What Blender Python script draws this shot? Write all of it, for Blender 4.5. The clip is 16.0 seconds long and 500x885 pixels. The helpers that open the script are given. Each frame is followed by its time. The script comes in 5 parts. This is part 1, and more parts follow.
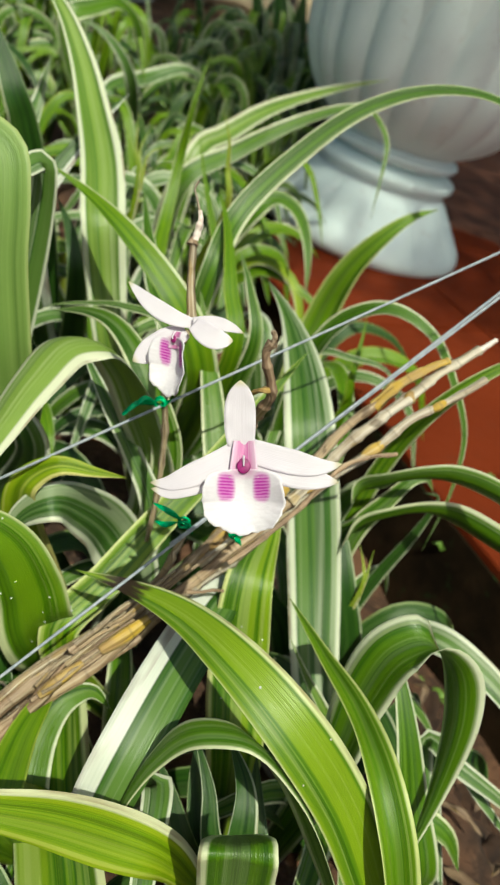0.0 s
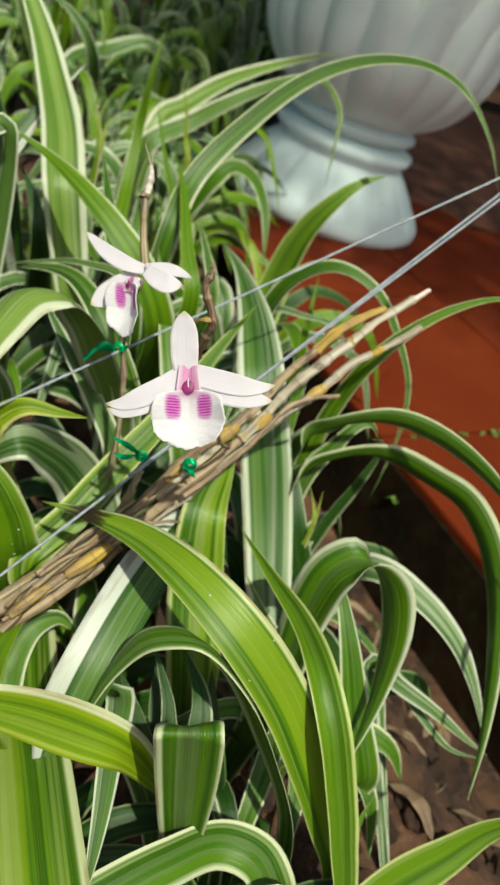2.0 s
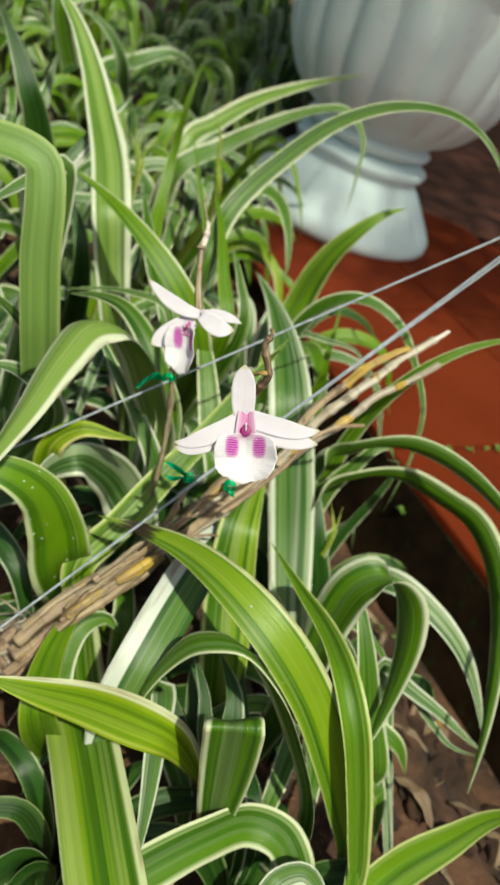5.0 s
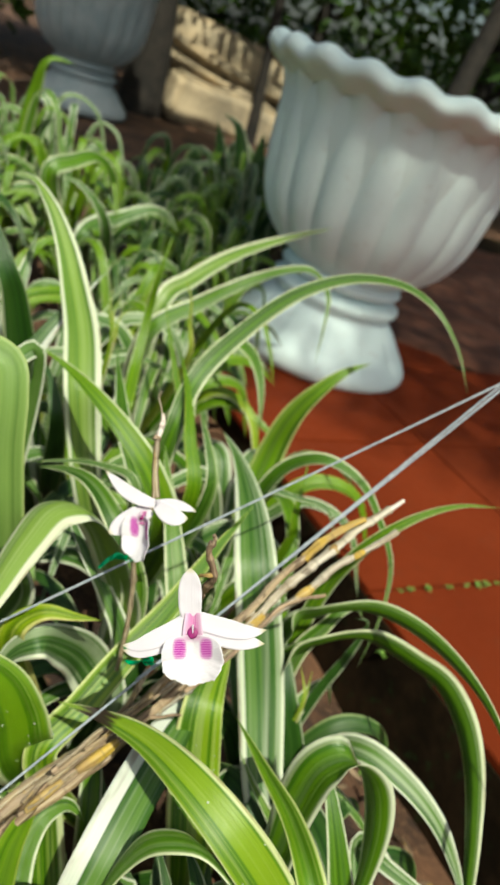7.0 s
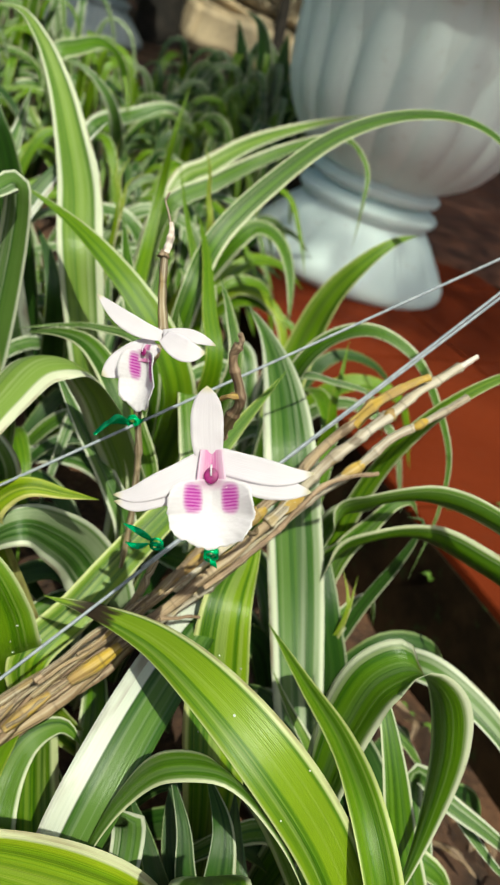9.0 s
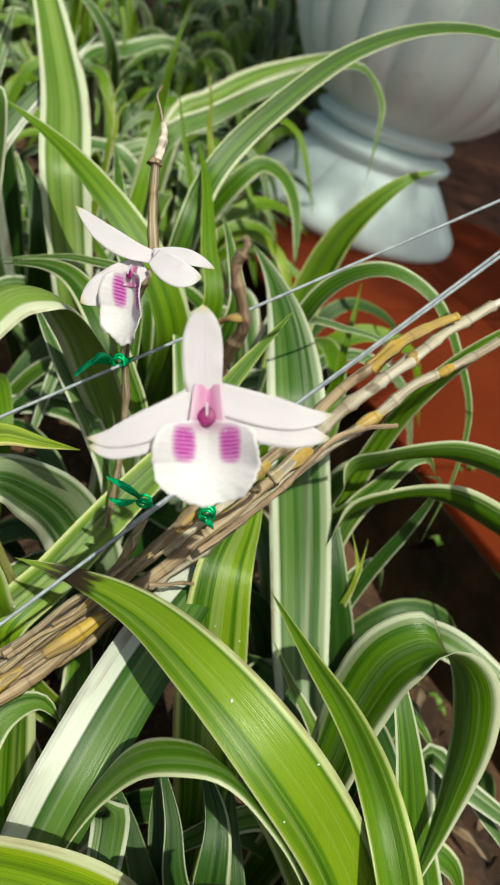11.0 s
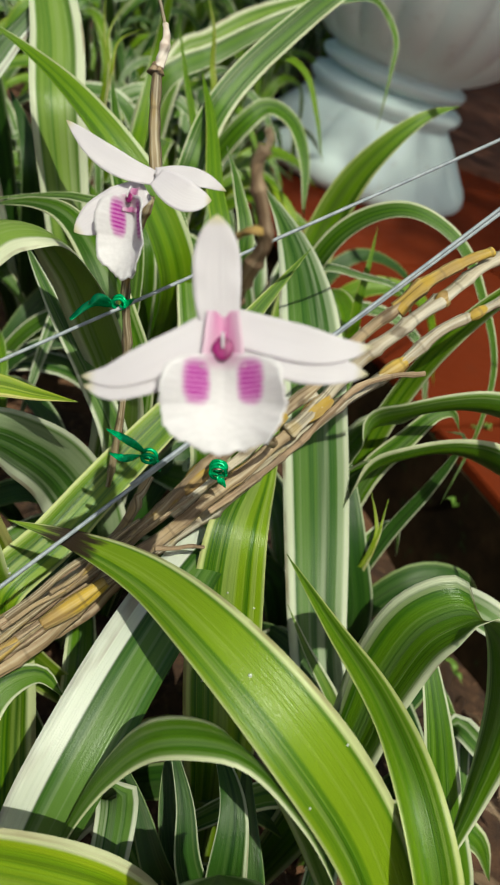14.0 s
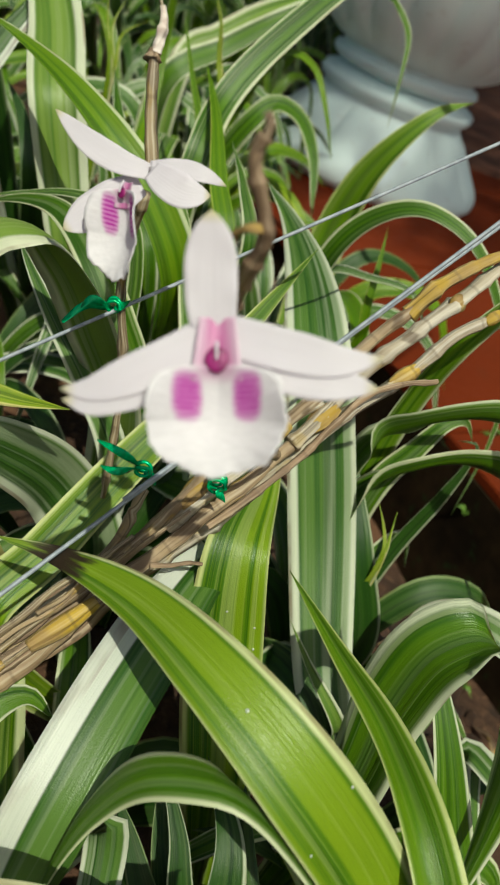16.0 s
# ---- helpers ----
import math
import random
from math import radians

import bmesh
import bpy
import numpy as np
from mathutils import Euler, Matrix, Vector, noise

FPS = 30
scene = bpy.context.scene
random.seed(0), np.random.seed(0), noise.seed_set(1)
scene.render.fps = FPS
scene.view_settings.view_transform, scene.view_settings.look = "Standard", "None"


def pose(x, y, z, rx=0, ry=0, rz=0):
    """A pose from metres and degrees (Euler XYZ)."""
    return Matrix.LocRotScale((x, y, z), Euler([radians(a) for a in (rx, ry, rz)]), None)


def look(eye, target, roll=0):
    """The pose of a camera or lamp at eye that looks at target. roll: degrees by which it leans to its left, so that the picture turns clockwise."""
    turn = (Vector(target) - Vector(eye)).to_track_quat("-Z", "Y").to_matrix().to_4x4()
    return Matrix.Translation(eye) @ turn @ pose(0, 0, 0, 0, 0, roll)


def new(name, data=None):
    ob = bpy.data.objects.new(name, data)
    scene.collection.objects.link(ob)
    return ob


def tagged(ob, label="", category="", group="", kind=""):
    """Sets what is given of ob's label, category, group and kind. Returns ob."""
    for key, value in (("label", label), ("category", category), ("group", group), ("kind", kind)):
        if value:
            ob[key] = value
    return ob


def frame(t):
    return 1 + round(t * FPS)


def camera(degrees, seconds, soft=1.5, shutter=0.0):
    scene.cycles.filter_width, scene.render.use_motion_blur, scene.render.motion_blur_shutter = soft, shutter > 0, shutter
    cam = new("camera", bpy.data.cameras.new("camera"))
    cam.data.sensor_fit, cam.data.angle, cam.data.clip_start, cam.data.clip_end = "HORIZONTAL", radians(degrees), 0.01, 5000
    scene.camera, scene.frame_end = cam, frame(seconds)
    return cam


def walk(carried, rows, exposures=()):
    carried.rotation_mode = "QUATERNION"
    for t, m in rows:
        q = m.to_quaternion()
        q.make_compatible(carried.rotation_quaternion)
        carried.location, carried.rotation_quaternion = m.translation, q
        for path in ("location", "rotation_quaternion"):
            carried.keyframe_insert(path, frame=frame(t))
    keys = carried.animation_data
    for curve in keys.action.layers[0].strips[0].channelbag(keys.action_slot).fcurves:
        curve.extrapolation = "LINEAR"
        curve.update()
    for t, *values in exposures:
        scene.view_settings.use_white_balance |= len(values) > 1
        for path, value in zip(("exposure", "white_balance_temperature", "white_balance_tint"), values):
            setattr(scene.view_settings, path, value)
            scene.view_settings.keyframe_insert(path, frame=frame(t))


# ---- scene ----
cam = camera(35.9, 16.0, 2.0)
cam.data.dof.use_dof, cam.data.dof.focus_distance, cam.data.dof.aperture_fstop = True, 0.33, 19.0
PATH = [
    (0, (0.0096, -0.0137, 0.5020), (0.2665, 1.6390, -0.5943), 18.19),
    (0.5, (0.0116, -0.0236, 0.5081), (0.2813, 1.6339, -0.5766), 18.60),
    (1, (0.0110, -0.0375, 0.5080), (0.2988, 1.6067, -0.5939), 18.76),
    (1.5, (0.0214, -0.0501, 0.5081), (0.3476, 1.5815, -0.6012), 19.11),
    (2, (0.0217, -0.0601, 0.5070), (0.3608, 1.5646, -0.6102), 19.14),
    (2.5, (0.0208, -0.0691, 0.5002), (0.3616, 1.5376, -0.6410), 19.34),
    (3, (0.0181, -0.0714, 0.4894), (0.3770, 1.4993, -0.6959), 19.78),
    (3.2, (0.0200, -0.0780, 0.4910), (0.3920, 1.4820, -0.7050), 20.00),
    (5.3, (-0.0200, -0.0910, 0.5560), (0.3210, 1.5410, -0.5490), 21.00),
    (5.5, (-0.0203, -0.0913, 0.5600), (0.3096, 1.5566, -0.5253), 20.45),
    (6, (-0.0153, -0.0862, 0.5699), (0.3002, 1.5992, -0.4598), 19.93),
    (6.5, (-0.0038, -0.0739, 0.5858), (0.2834, 1.6667, -0.3571), 18.53),
    (7, (-0.0048, -0.0783, 0.6020), (0.2821, 1.6847, -0.2967), 18.20),
    (7.5, (-0.0007, -0.0758, 0.5777), (0.2707, 1.6826, -0.3364), 18.18),
    (8, (0.0109, -0.0535, 0.5392), (0.2765, 1.6899, -0.4052), 17.98),
    (8.5, (0.0281, -0.0276, 0.5114), (0.2977, 1.6914, -0.4755), 17.73),
    (9, (0.0223, -0.0081, 0.4874), (0.2788, 1.6996, -0.5208), 17.55),
    (9.2, (0.0220, -0.0020, 0.4800), (0.2750, 1.7050, -0.5310), 17.60),
    (11.5, (0.0305, 0.0368, 0.4429), (0.3189, 1.6726, -0.6705), 19.19),
    (12, (0.0302, 0.0389, 0.4325), (0.3144, 1.6619, -0.7010), 18.97),
    (12.5, (0.0289, 0.0463, 0.4369), (0.3198, 1.6619, -0.7056), 19.11),
    (13, (0.0314, 0.0541, 0.4332), (0.3238, 1.6644, -0.7175), 18.99),
    (13.5, (0.0296, 0.0582, 0.4303), (0.3216, 1.6599, -0.7313), 18.85),
    (14, (0.0308, 0.0579, 0.4266), (0.3259, 1.6608, -0.7321), 18.88),
    (14.5, (0.0306, 0.0581, 0.4294), (0.3269, 1.6602, -0.7295), 18.94),
    (15, (0.0310, 0.0650, 0.4280), (0.3299, 1.6627, -0.7377), 19.02),
    (15.5, (0.0305, 0.0715, 0.4220), (0.3156, 1.6676, -0.7487), 18.82),
    (16, (0.0351, 0.0770, 0.4195), (0.3116, 1.6797, -0.7447), 18.97),
]
walk(cam, [(t, look(eye, target, roll)) for t, eye, target, roll in PATH], [(0.0, -0.10, 6600, -3), (2.5, -0.22, 6600, -3), (5.5, -0.10, 6600, -3), (7.2, 0.06, 6600, -3), (9.0, -0.06, 6600, -3), (11.5, -0.30, 6600, -3), (13.0, -0.54, 6600, -3), (14.0, -0.36, 6600, -3), (14.8, -0.48, 6600, -3), (16.0, -0.44, 6600, -3)])

# ---- world and sun ----
world = bpy.data.worlds.new("world")
scene.world = world
world.use_nodes = True
SUN = Vector((0.10, -0.62, 0.95)).normalized()
sky = world.node_tree.nodes.new("ShaderNodeTexSky")
sky.sky_type, sky.sun_disc = "NISHITA", False
sky.dust_density, sky.ozone_density = 4.0, 0.6
sky.sun_elevation, sky.sun_rotation = math.asin(SUN.z), math.atan2(SUN.x, SUN.y)
backing = world.node_tree.nodes["Background"]
backing.inputs["Strength"].default_value = 0.095
world.node_tree.links.new(sky.outputs[0], backing.inputs["Color"])
sun = new("sun", bpy.data.lights.new("sun", "SUN"))
sun.data.energy, sun.data.angle, sun.data.color = 4.9, radians(0.5), (1.0, 0.95, 0.84)
sun.matrix_world = look(SUN * 10, (0, 0, 0))
scene.view_settings.exposure = 0.0

# ---- materials ----


class Mat:
    """A node material with short-hand for its nodes."""

    def __init__(self, name):
        self.m = bpy.data.materials.new(name)
        self.m.use_nodes = True
        self.t = self.m.node_tree
        self.b = self.t.nodes["Principled BSDF"]
        self.coords = self.t.nodes.new("ShaderNodeTexCoord")

    def node(self, kind, **values):
        n = self.t.nodes.new("ShaderNode" + kind)
        for k, v in values.items():
            if k in ("operation", "blend_type", "data_type", "noise_dimensions", "wave_type", "bands_direction", "feature", "interpolation_type", "clamp"):
                if k == "operation":
                    n.operation = v
                elif k == "data_type":
                    n.data_type = v
                elif k == "noise_dimensions":
                    n.noise_dimensions = v
                elif k == "feature":
                    n.feature = v
                elif k == "interpolation_type":
                    n.interpolation_type = v
                elif k == "blend_type":
                    n.blend_type = v
        return n

    def link(self, a, b):
        self.t.links.new(a, b)

    def put(self, socket, value):
        if isinstance(value, (int, float)):
            socket.default_value = value
        elif isinstance(value, tuple):
            socket.default_value = (*value, 1) if len(value) == 3 and socket.type == "RGBA" else value
        else:
            self.link(value, socket)

    def math(self, op, a, b=0.0, c=0.0):
        n = self.node("Math", operation=op)
        for s, v in zip(n.inputs, (a, b, c)):
            self.put(s, v)
        return n.outputs[0]

    def smooth(self, value, lo, hi, a=0.0, b=1.0):
        n = self.node("MapRange", interpolation_type="SMOOTHSTEP")
        for s, v in zip(n.inputs, (value, lo, hi, a, b)):
            self.put(s, v)
        return n.outputs[0]

    def mix(self, f, a, b):
        n = self.node("Mix", data_type="RGBA")
        self.put(n.inputs[0], f)
        self.put(n.inputs[6], a)
        self.put(n.inputs[7], b)
        return n.outputs[2]

    def vec(self, x, y, z=0.0):
        n = self.node("CombineXYZ")
        for s, v in zip(n.inputs, (x, y, z)):
            self.put(s, v)
        return n.outputs[0]

    def split(self, v):
        n = self.node("SeparateXYZ")
        self.link(v, n.inputs[0])
        return n.outputs

    def noise(self, vector, scale, detail=3.0, rough=0.5):
        n = self.node("TexNoise")
        self.put(n.inputs["Vector"], vector)
        n.inputs["Scale"].default_value, n.inputs["Detail"].default_value, n.inputs["Roughness"].default_value = scale, detail, rough
        return n.outputs[0]

    def random(self):
        return self.node("ObjectInfo").outputs["Random"]

    def bump(self, height, strength=0.3, distance=0.001):
        n = self.node("Bump")
        n.inputs["Strength"].default_value, n.inputs["Distance"].default_value = strength, distance
        self.link(height, n.inputs["Height"])
        self.link(n.outputs[0], self.b.inputs["Normal"])
        return n.outputs[0]

    def done(self, colour, rough, metal=0.0, translucent=0.0, through_tint=(1, 1, 1)):
        self.put(self.b.inputs["Base Color"], colour)
        self.put(self.b.inputs["Roughness"], rough)
        self.b.inputs["Metallic"].default_value = metal
        if translucent:
            tr, mx = self.node("BsdfTranslucent"), self.node("MixShader")
            tint = self.node("Mix", data_type="RGBA", blend_type="MULTIPLY")
            tint.inputs[0].default_value = 1.0
            self.put(tint.inputs[6], colour)
            self.put(tint.inputs[7], through_tint)
            self.link(tint.outputs[2], tr.inputs[0])
            mx.inputs[0].default_value = translucent
            self.link(self.b.outputs[0], mx.inputs[1])
            self.link(tr.outputs[0], mx.inputs[2])
            self.link(mx.outputs[0], self.t.nodes["Material Output"].inputs[0])
        return self.m


def leaf_material(name, green, light, cream, edge, stripes, amount, rough=0.36, burn=None, lean=None):
    """A strap leaf: clean cream margins, a few broad bands and thin pale lines along it, fine ribs, blemishes."""
    k = Mat(name)
    u, v, _ = k.split(k.coords.outputs["UV"])
    chance = k.random()
    seed = k.math("MULTIPLY", chance, 37.0)
    wob = k.noise(k.vec(k.math("MULTIPLY", u, 1.2), k.math("MULTIPLY", v, 5.0), seed), 1.0, 2.0)
    side = k.math("SUBTRACT", k.math("MULTIPLY", u, 2.0), 1.0)
    skew = k.math("MULTIPLY", k.math("SUBTRACT", k.math("FRACT", k.math("MULTIPLY", chance, 7.3)), 0.5), 0.22)
    away = k.math("ADD", k.math("ABSOLUTE", side), k.math("MULTIPLY", side, skew if lean is None else lean))
    away = k.math("ADD", away, k.math("MULTIPLY", k.math("SUBTRACT", wob, 0.5), 0.10))
    margin = k.smooth(away, edge - 0.06, edge + 0.06)
    white = k.math("MULTIPLY", k.smooth(k.math("FRACT", k.math("MULTIPLY", chance, 3.7)), 0.3, 0.8), 0.65)
    rim_tone = k.mix(white, cream, (0.70, 0.74, 0.56))
    across = k.math("ADD", k.math("MULTIPLY", u, stripes), seed)
    band = k.noise(k.vec(across, k.math("MULTIPLY", v, 1.1), seed), 1.0, 2.0, 0.5)
    tone = k.noise(k.vec(k.math("ADD", k.math("MULTIPLY", u, 5.0), k.math("MULTIPLY", seed, 2.1)), k.math("MULTIPLY", v, 1.3), seed), 1.0, 2.0, 0.45)
    fine = k.noise(k.vec(k.math("ADD", k.math("MULTIPLY", u, 52.0), seed), k.math("MULTIPLY", v, 3.0), seed), 1.0, 2.0, 0.5)
    thin = k.noise(k.vec(k.math("ADD", k.math("MULTIPLY", u, 13.0), k.math("MULTIPLY", seed, 1.7)), k.math("MULTIPLY", v, 1.6), seed), 1.0, 1.0, 0.3)
    broad = k.noise(k.vec(u, k.math("MULTIPLY", v, 9.0), seed), 1.2, 3.0)
    deep = tuple(0.55 * c for c in green)
    pale = tuple(0.45 * c + 0.55 * d for c, d in zip(cream, light))
    col = k.mix(k.smooth(tone, 0.42, 0.58), green, light)
    col = k.mix(k.math("MULTIPLY", k.smooth(tone, 0.44, 0.34), 0.75), col, deep)
    col = k.mix(k.math("MULTIPLY", k.smooth(fine, 0.38, 0.66), 0.42), col, light)
    col = k.mix(k.math("MULTIPLY", k.smooth(broad, 0.45, 0.80), 0.22), col, deep)
    col = k.mix(k.math("MULTIPLY", k.smooth(band, 0.54, 0.62), amount), col, pale)
    near = k.smooth(away, 0.30, edge, 0.16, 0.60)
    col = k.mix(k.math("MULTIPLY", k.smooth(thin, 0.59, 0.64), near), col, pale)
    col = k.mix(k.math("MULTIPLY", margin, k.smooth(fine, 0.10, 0.5, 0.70, 1.0)), col, rim_tone)
    spot = k.noise(k.vec(k.math("MULTIPLY", u, 2.0), k.math("MULTIPLY", v, 60.0), seed), 3.0, 4.0, 0.7)
    col = k.mix(k.math("MULTIPLY", k.smooth(spot, 0.70, 0.78), 0.6), col, (0.14, 0.10, 0.03))
    rim = k.math("MULTIPLY", k.smooth(away, 0.96, 1.02), k.smooth(k.noise(k.vec(side, k.math("MULTIPLY", v, 25.0), seed), 1.0, 2.0), 0.45, 0.65))
    col = k.mix(k.math("MULTIPLY", rim, 0.6), col, (0.22, 0.13, 0.05))
    if burn:
        ragged = k.math("ADD", v, k.math("MULTIPLY", k.math("SUBTRACT", k.noise(k.vec(k.math("MULTIPLY", u, 3.0), k.math("MULTIPLY", v, 40.0), 0.0), 1.5, 3.0), 0.5), 0.03))
        col = k.mix(k.math("MULTIPLY", k.smooth(ragged, burn[0], burn[0] + 0.012), k.smooth(ragged, burn[1] + 0.006, burn[1] - 0.006)), col, (0.035, 0.022, 0.012))
    grain = k.noise(k.vec(k.math("MULTIPLY", u, 45.0), k.math("MULTIPLY", v, 1500.0), seed), 1.0, 1.0, 0.5)
    k.bump(k.math("ADD", k.math("ADD", k.math("MULTIPLY", fine, 0.8), k.math("MULTIPLY", grain, 0.35)), k.math("ADD", k.math("MULTIPLY", thin, 0.6), broad)), 0.5, 0.0010)
    k.b.inputs["Specular IOR Level"].default_value = 0.55
    return k.done(col, k.smooth(broad, 0.2, 0.8, rough - 0.09, rough + 0.08), translucent=0.27, through_tint=(0.8, 1.0, 0.2))


BANDED = ((0.052, 0.165, 0.003), (0.220, 0.350, 0.012), (0.62, 0.67, 0.28), 0.88, 4.2, 0.45)
B = leaf_material("banded_leaf", *BANDED)
W = leaf_material("withered_leaf", *BANDED, burn=(0.414, 0.446))
M = leaf_material("margined_leaf", (0.038, 0.124, 0.003), (0.100, 0.220, 0.006), (0.68, 0.71, 0.46), 0.82, 4.0, 0.20)
S = leaf_material("striped_leaf", (0.034, 0.115, 0.012), (0.120, 0.230, 0.040), (0.70, 0.73, 0.58), 0.77, 4.6, 0.70, 0.40)
# white half: the sun's sheen on the broad front leaf, painted as colour
H = leaf_material("half_white_sheen_leaf", (0.036, 0.115, 0.012), (0.120, 0.230, 0.040), (0.74, 0.76, 0.69), 0.50, 4.6, 0.10, 0.36, lean=0.6)
P = leaf_material("plain_leaf", (0.075, 0.190, 0.002), (0.155, 0.285, 0.006), (0.33, 0.43, 0.06), 0.90, 4.0, 0.25)
# darker copy of the leaf green; shade between the leaves is put into it
D = leaf_material("deep_shade_leaf", (0.016, 0.060, 0.007), (0.034, 0.098, 0.011), (0.22, 0.30, 0.11), 0.88, 3.0, 0.25)
G = leaf_material("thin_margined_leaf", (0.066, 0.178, 0.003), (0.150, 0.290, 0.007), (0.56, 0.62, 0.24), 0.86, 3.0, 0.18)
U = leaf_material("leaf_underside", (0.170, 0.300, 0.060), (0.240, 0.370, 0.090), (0.36, 0.46, 0.16), 0.90, 2.0, 0.15, 0.42)
C = leaf_material("cream_leaf", (0.100, 0.215, 0.018), (0.230, 0.350, 0.060), (0.70, 0.71, 0.52), 0.72, 3.5, 0.6, 0.40)
Y = leaf_material("yellowed_leaf", (0.150, 0.285, 0.003), (0.30, 0.41, 0.012), (0.66, 0.63, 0.22), 0.82, 3.2, 0.5, lean=0.25)


def soil_material():
    k = Mat("soil")
    p = k.coords.outputs["Object"]
    a, b = k.noise(p, 9.0, 5.0, 0.6), k.noise(p, 70.0, 5.0, 0.7)
    col = k.mix(k.smooth(a, 0.35, 0.65), (0.026, 0.013, 0.007), (0.135, 0.062, 0.030))
    col = k.mix(k.math("MULTIPLY", k.smooth(b, 0.5, 0.7), 0.4), col, (0.30, 0.16, 0.085))
    k.bump(k.math("ADD", k.math("MULTIPLY", a, 1.0), b), 0.9, 0.008)
    return k.done(col, 0.95)


def clod_material():
    k = Mat("clod")
    p = k.coords.outputs["Object"]
    a = k.noise(p, 60.0, 5.0, 0.65)
    col = k.mix(k.random(), (0.13, 0.062, 0.032), (0.27, 0.135, 0.072))
    col = k.mix(k.math("MULTIPLY", k.smooth(a, 0.4, 0.7), 0.6), col, (0.11, 0.055, 0.030))
    k.bump(a, 1.0, 0.3)
    return k.done(col, 0.93)


def floor_material():
    k = Mat("red_paving")
    p = k.coords.outputs["Object"]
    a, b, c = k.noise(p, 3.0, 4.0, 0.6), k.noise(p, 26.0, 5.0, 0.65), k.noise(p, 160.0, 3.0)
    col = k.mix(k.smooth(a, 0.3, 0.7), (0.120, 0.014, 0.001), (0.155, 0.021, 0.003))
    col = k.mix(k.math("MULTIPLY", k.smooth(b, 0.52, 0.72), 0.45), col, (0.11, 0.026, 0.010))
    col = k.mix(k.math("MULTIPLY", k.random(), 0.25), col, (0.15, 0.036, 0.014))
    k.bump(k.math("ADD", b, k.math("MULTIPLY", c, 0.4)), 0.35, 0.002)
    k.b.inputs["Specular IOR Level"].default_value = 0.12
    return k.done(col, k.smooth(b, 0.3, 0.7, 0.7, 0.9))


def kerb_material():
    k = Mat("mossy_kerb")
    p = k.coords.outputs["Object"]
    a, b = k.noise(p, 14.0, 5.0, 0.65), k.noise(p, 60.0, 4.0)
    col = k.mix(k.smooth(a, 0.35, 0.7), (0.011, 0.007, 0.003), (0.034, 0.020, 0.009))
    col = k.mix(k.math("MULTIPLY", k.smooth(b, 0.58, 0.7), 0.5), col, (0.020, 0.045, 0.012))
    k.bump(a, 0.7, 0.005)
    k.b.inputs["Specular IOR Level"].default_value = 0.1
    return k.done(col, 1.0)


def urn_material():
    k = Mat("urn_paint")
    p = k.coords.outputs["Object"]
    a, b = k.noise(p, 4.0, 4.0, 0.6), k.noise(p, 40.0, 4.0, 0.6)
    col = k.mix(k.smooth(a, 0.35, 0.7), (0.76, 0.89, 0.88), (0.70, 0.82, 0.81))
    col = k.mix(k.math("MULTIPLY", k.smooth(b, 0.58, 0.75), 0.25), col, (0.46, 0.45, 0.40))
    k.bump(b, 0.25, 0.002)
    return k.done(col, 0.6)


def simple(name, colour, other, scale, rough, metal=0.0, bump=0.3, distance=0.001):
    k = Mat(name)
    a = k.noise(k.coords.outputs["Object"], scale, 4.0, 0.6)
    k.bump(a, bump, distance)
    return k.done(k.mix(k.smooth(a, 0.35, 0.65), colour, other), rough, metal)


def glowing_leaf():
    """Thin tree leaves that let the sun shine through."""
    k = Mat("tree_leaf")
    a = k.noise(k.coords.outputs["Object"], 3.0, 4.0, 0.6)
    return k.done(k.mix(k.smooth(a, 0.35, 0.65), (0.035, 0.085, 0.012), (0.085, 0.16, 0.02)), 0.5, translucent=0.4, through_tint=(1.0, 1.0, 0.35))


def cane_material(name, straw, brown, pale, blotch=0.8):
    """Dry orchid cane: ribbed sheaths with pale rings at the joints."""
    k = Mat(name)
    u, v, _ = k.split(k.coords.outputs["UV"])
    seed = k.math("MULTIPLY", k.random(), 23.0)
    rib = k.noise(k.vec(k.math("MULTIPLY", u, 14.0), k.math("MULTIPLY", v, 14.0), seed), 1.0, 4.0)
    patch = k.noise(k.vec(u, k.math("MULTIPLY", v, 38.0), seed), 1.0, 3.0)
    blot = k.noise(k.vec(k.math("MULTIPLY", u, 2.0), k.math("MULTIPLY", v, 55.0), k.math("ADD", seed, 5.0)), 1.0, 2.0)
    ring = k.math("ABSOLUTE", k.math("SUBTRACT", k.math("FRACT", k.math("MULTIPLY", v, 36.0)), 0.5))
    col = k.mix(k.smooth(patch, 0.35, 0.65), straw, brown)
    col = k.mix(k.math("MULTIPLY", k.smooth(rib, 0.45, 0.7), 0.6), col, pale)
    col = k.mix(k.math("MULTIPLY", k.smooth(rib, 0.42, 0.30), 0.75), col, tuple(0.35 * c for c in brown))
    col = k.mix(k.math("MULTIPLY", k.smooth(blot, 0.60, 0.68), blotch), col, (0.38, 0.24, 0.02))
    col = k.mix(k.math("MULTIPLY", k.smooth(blot, 0.36, 0.28), 0.7), col, (0.09, 0.055, 0.03))
    col = k.mix(k.math("MULTIPLY", k.smooth(ring, 0.46, 0.49), 0.35), col, (0.09, 0.055, 0.03))
    k.bump(k.math("ADD", rib, k.math("MULTIPLY", k.smooth(ring, 0.36, 0.5), 0.5)), 0.7, 0.0012)
    return k.done(col, 0.62)


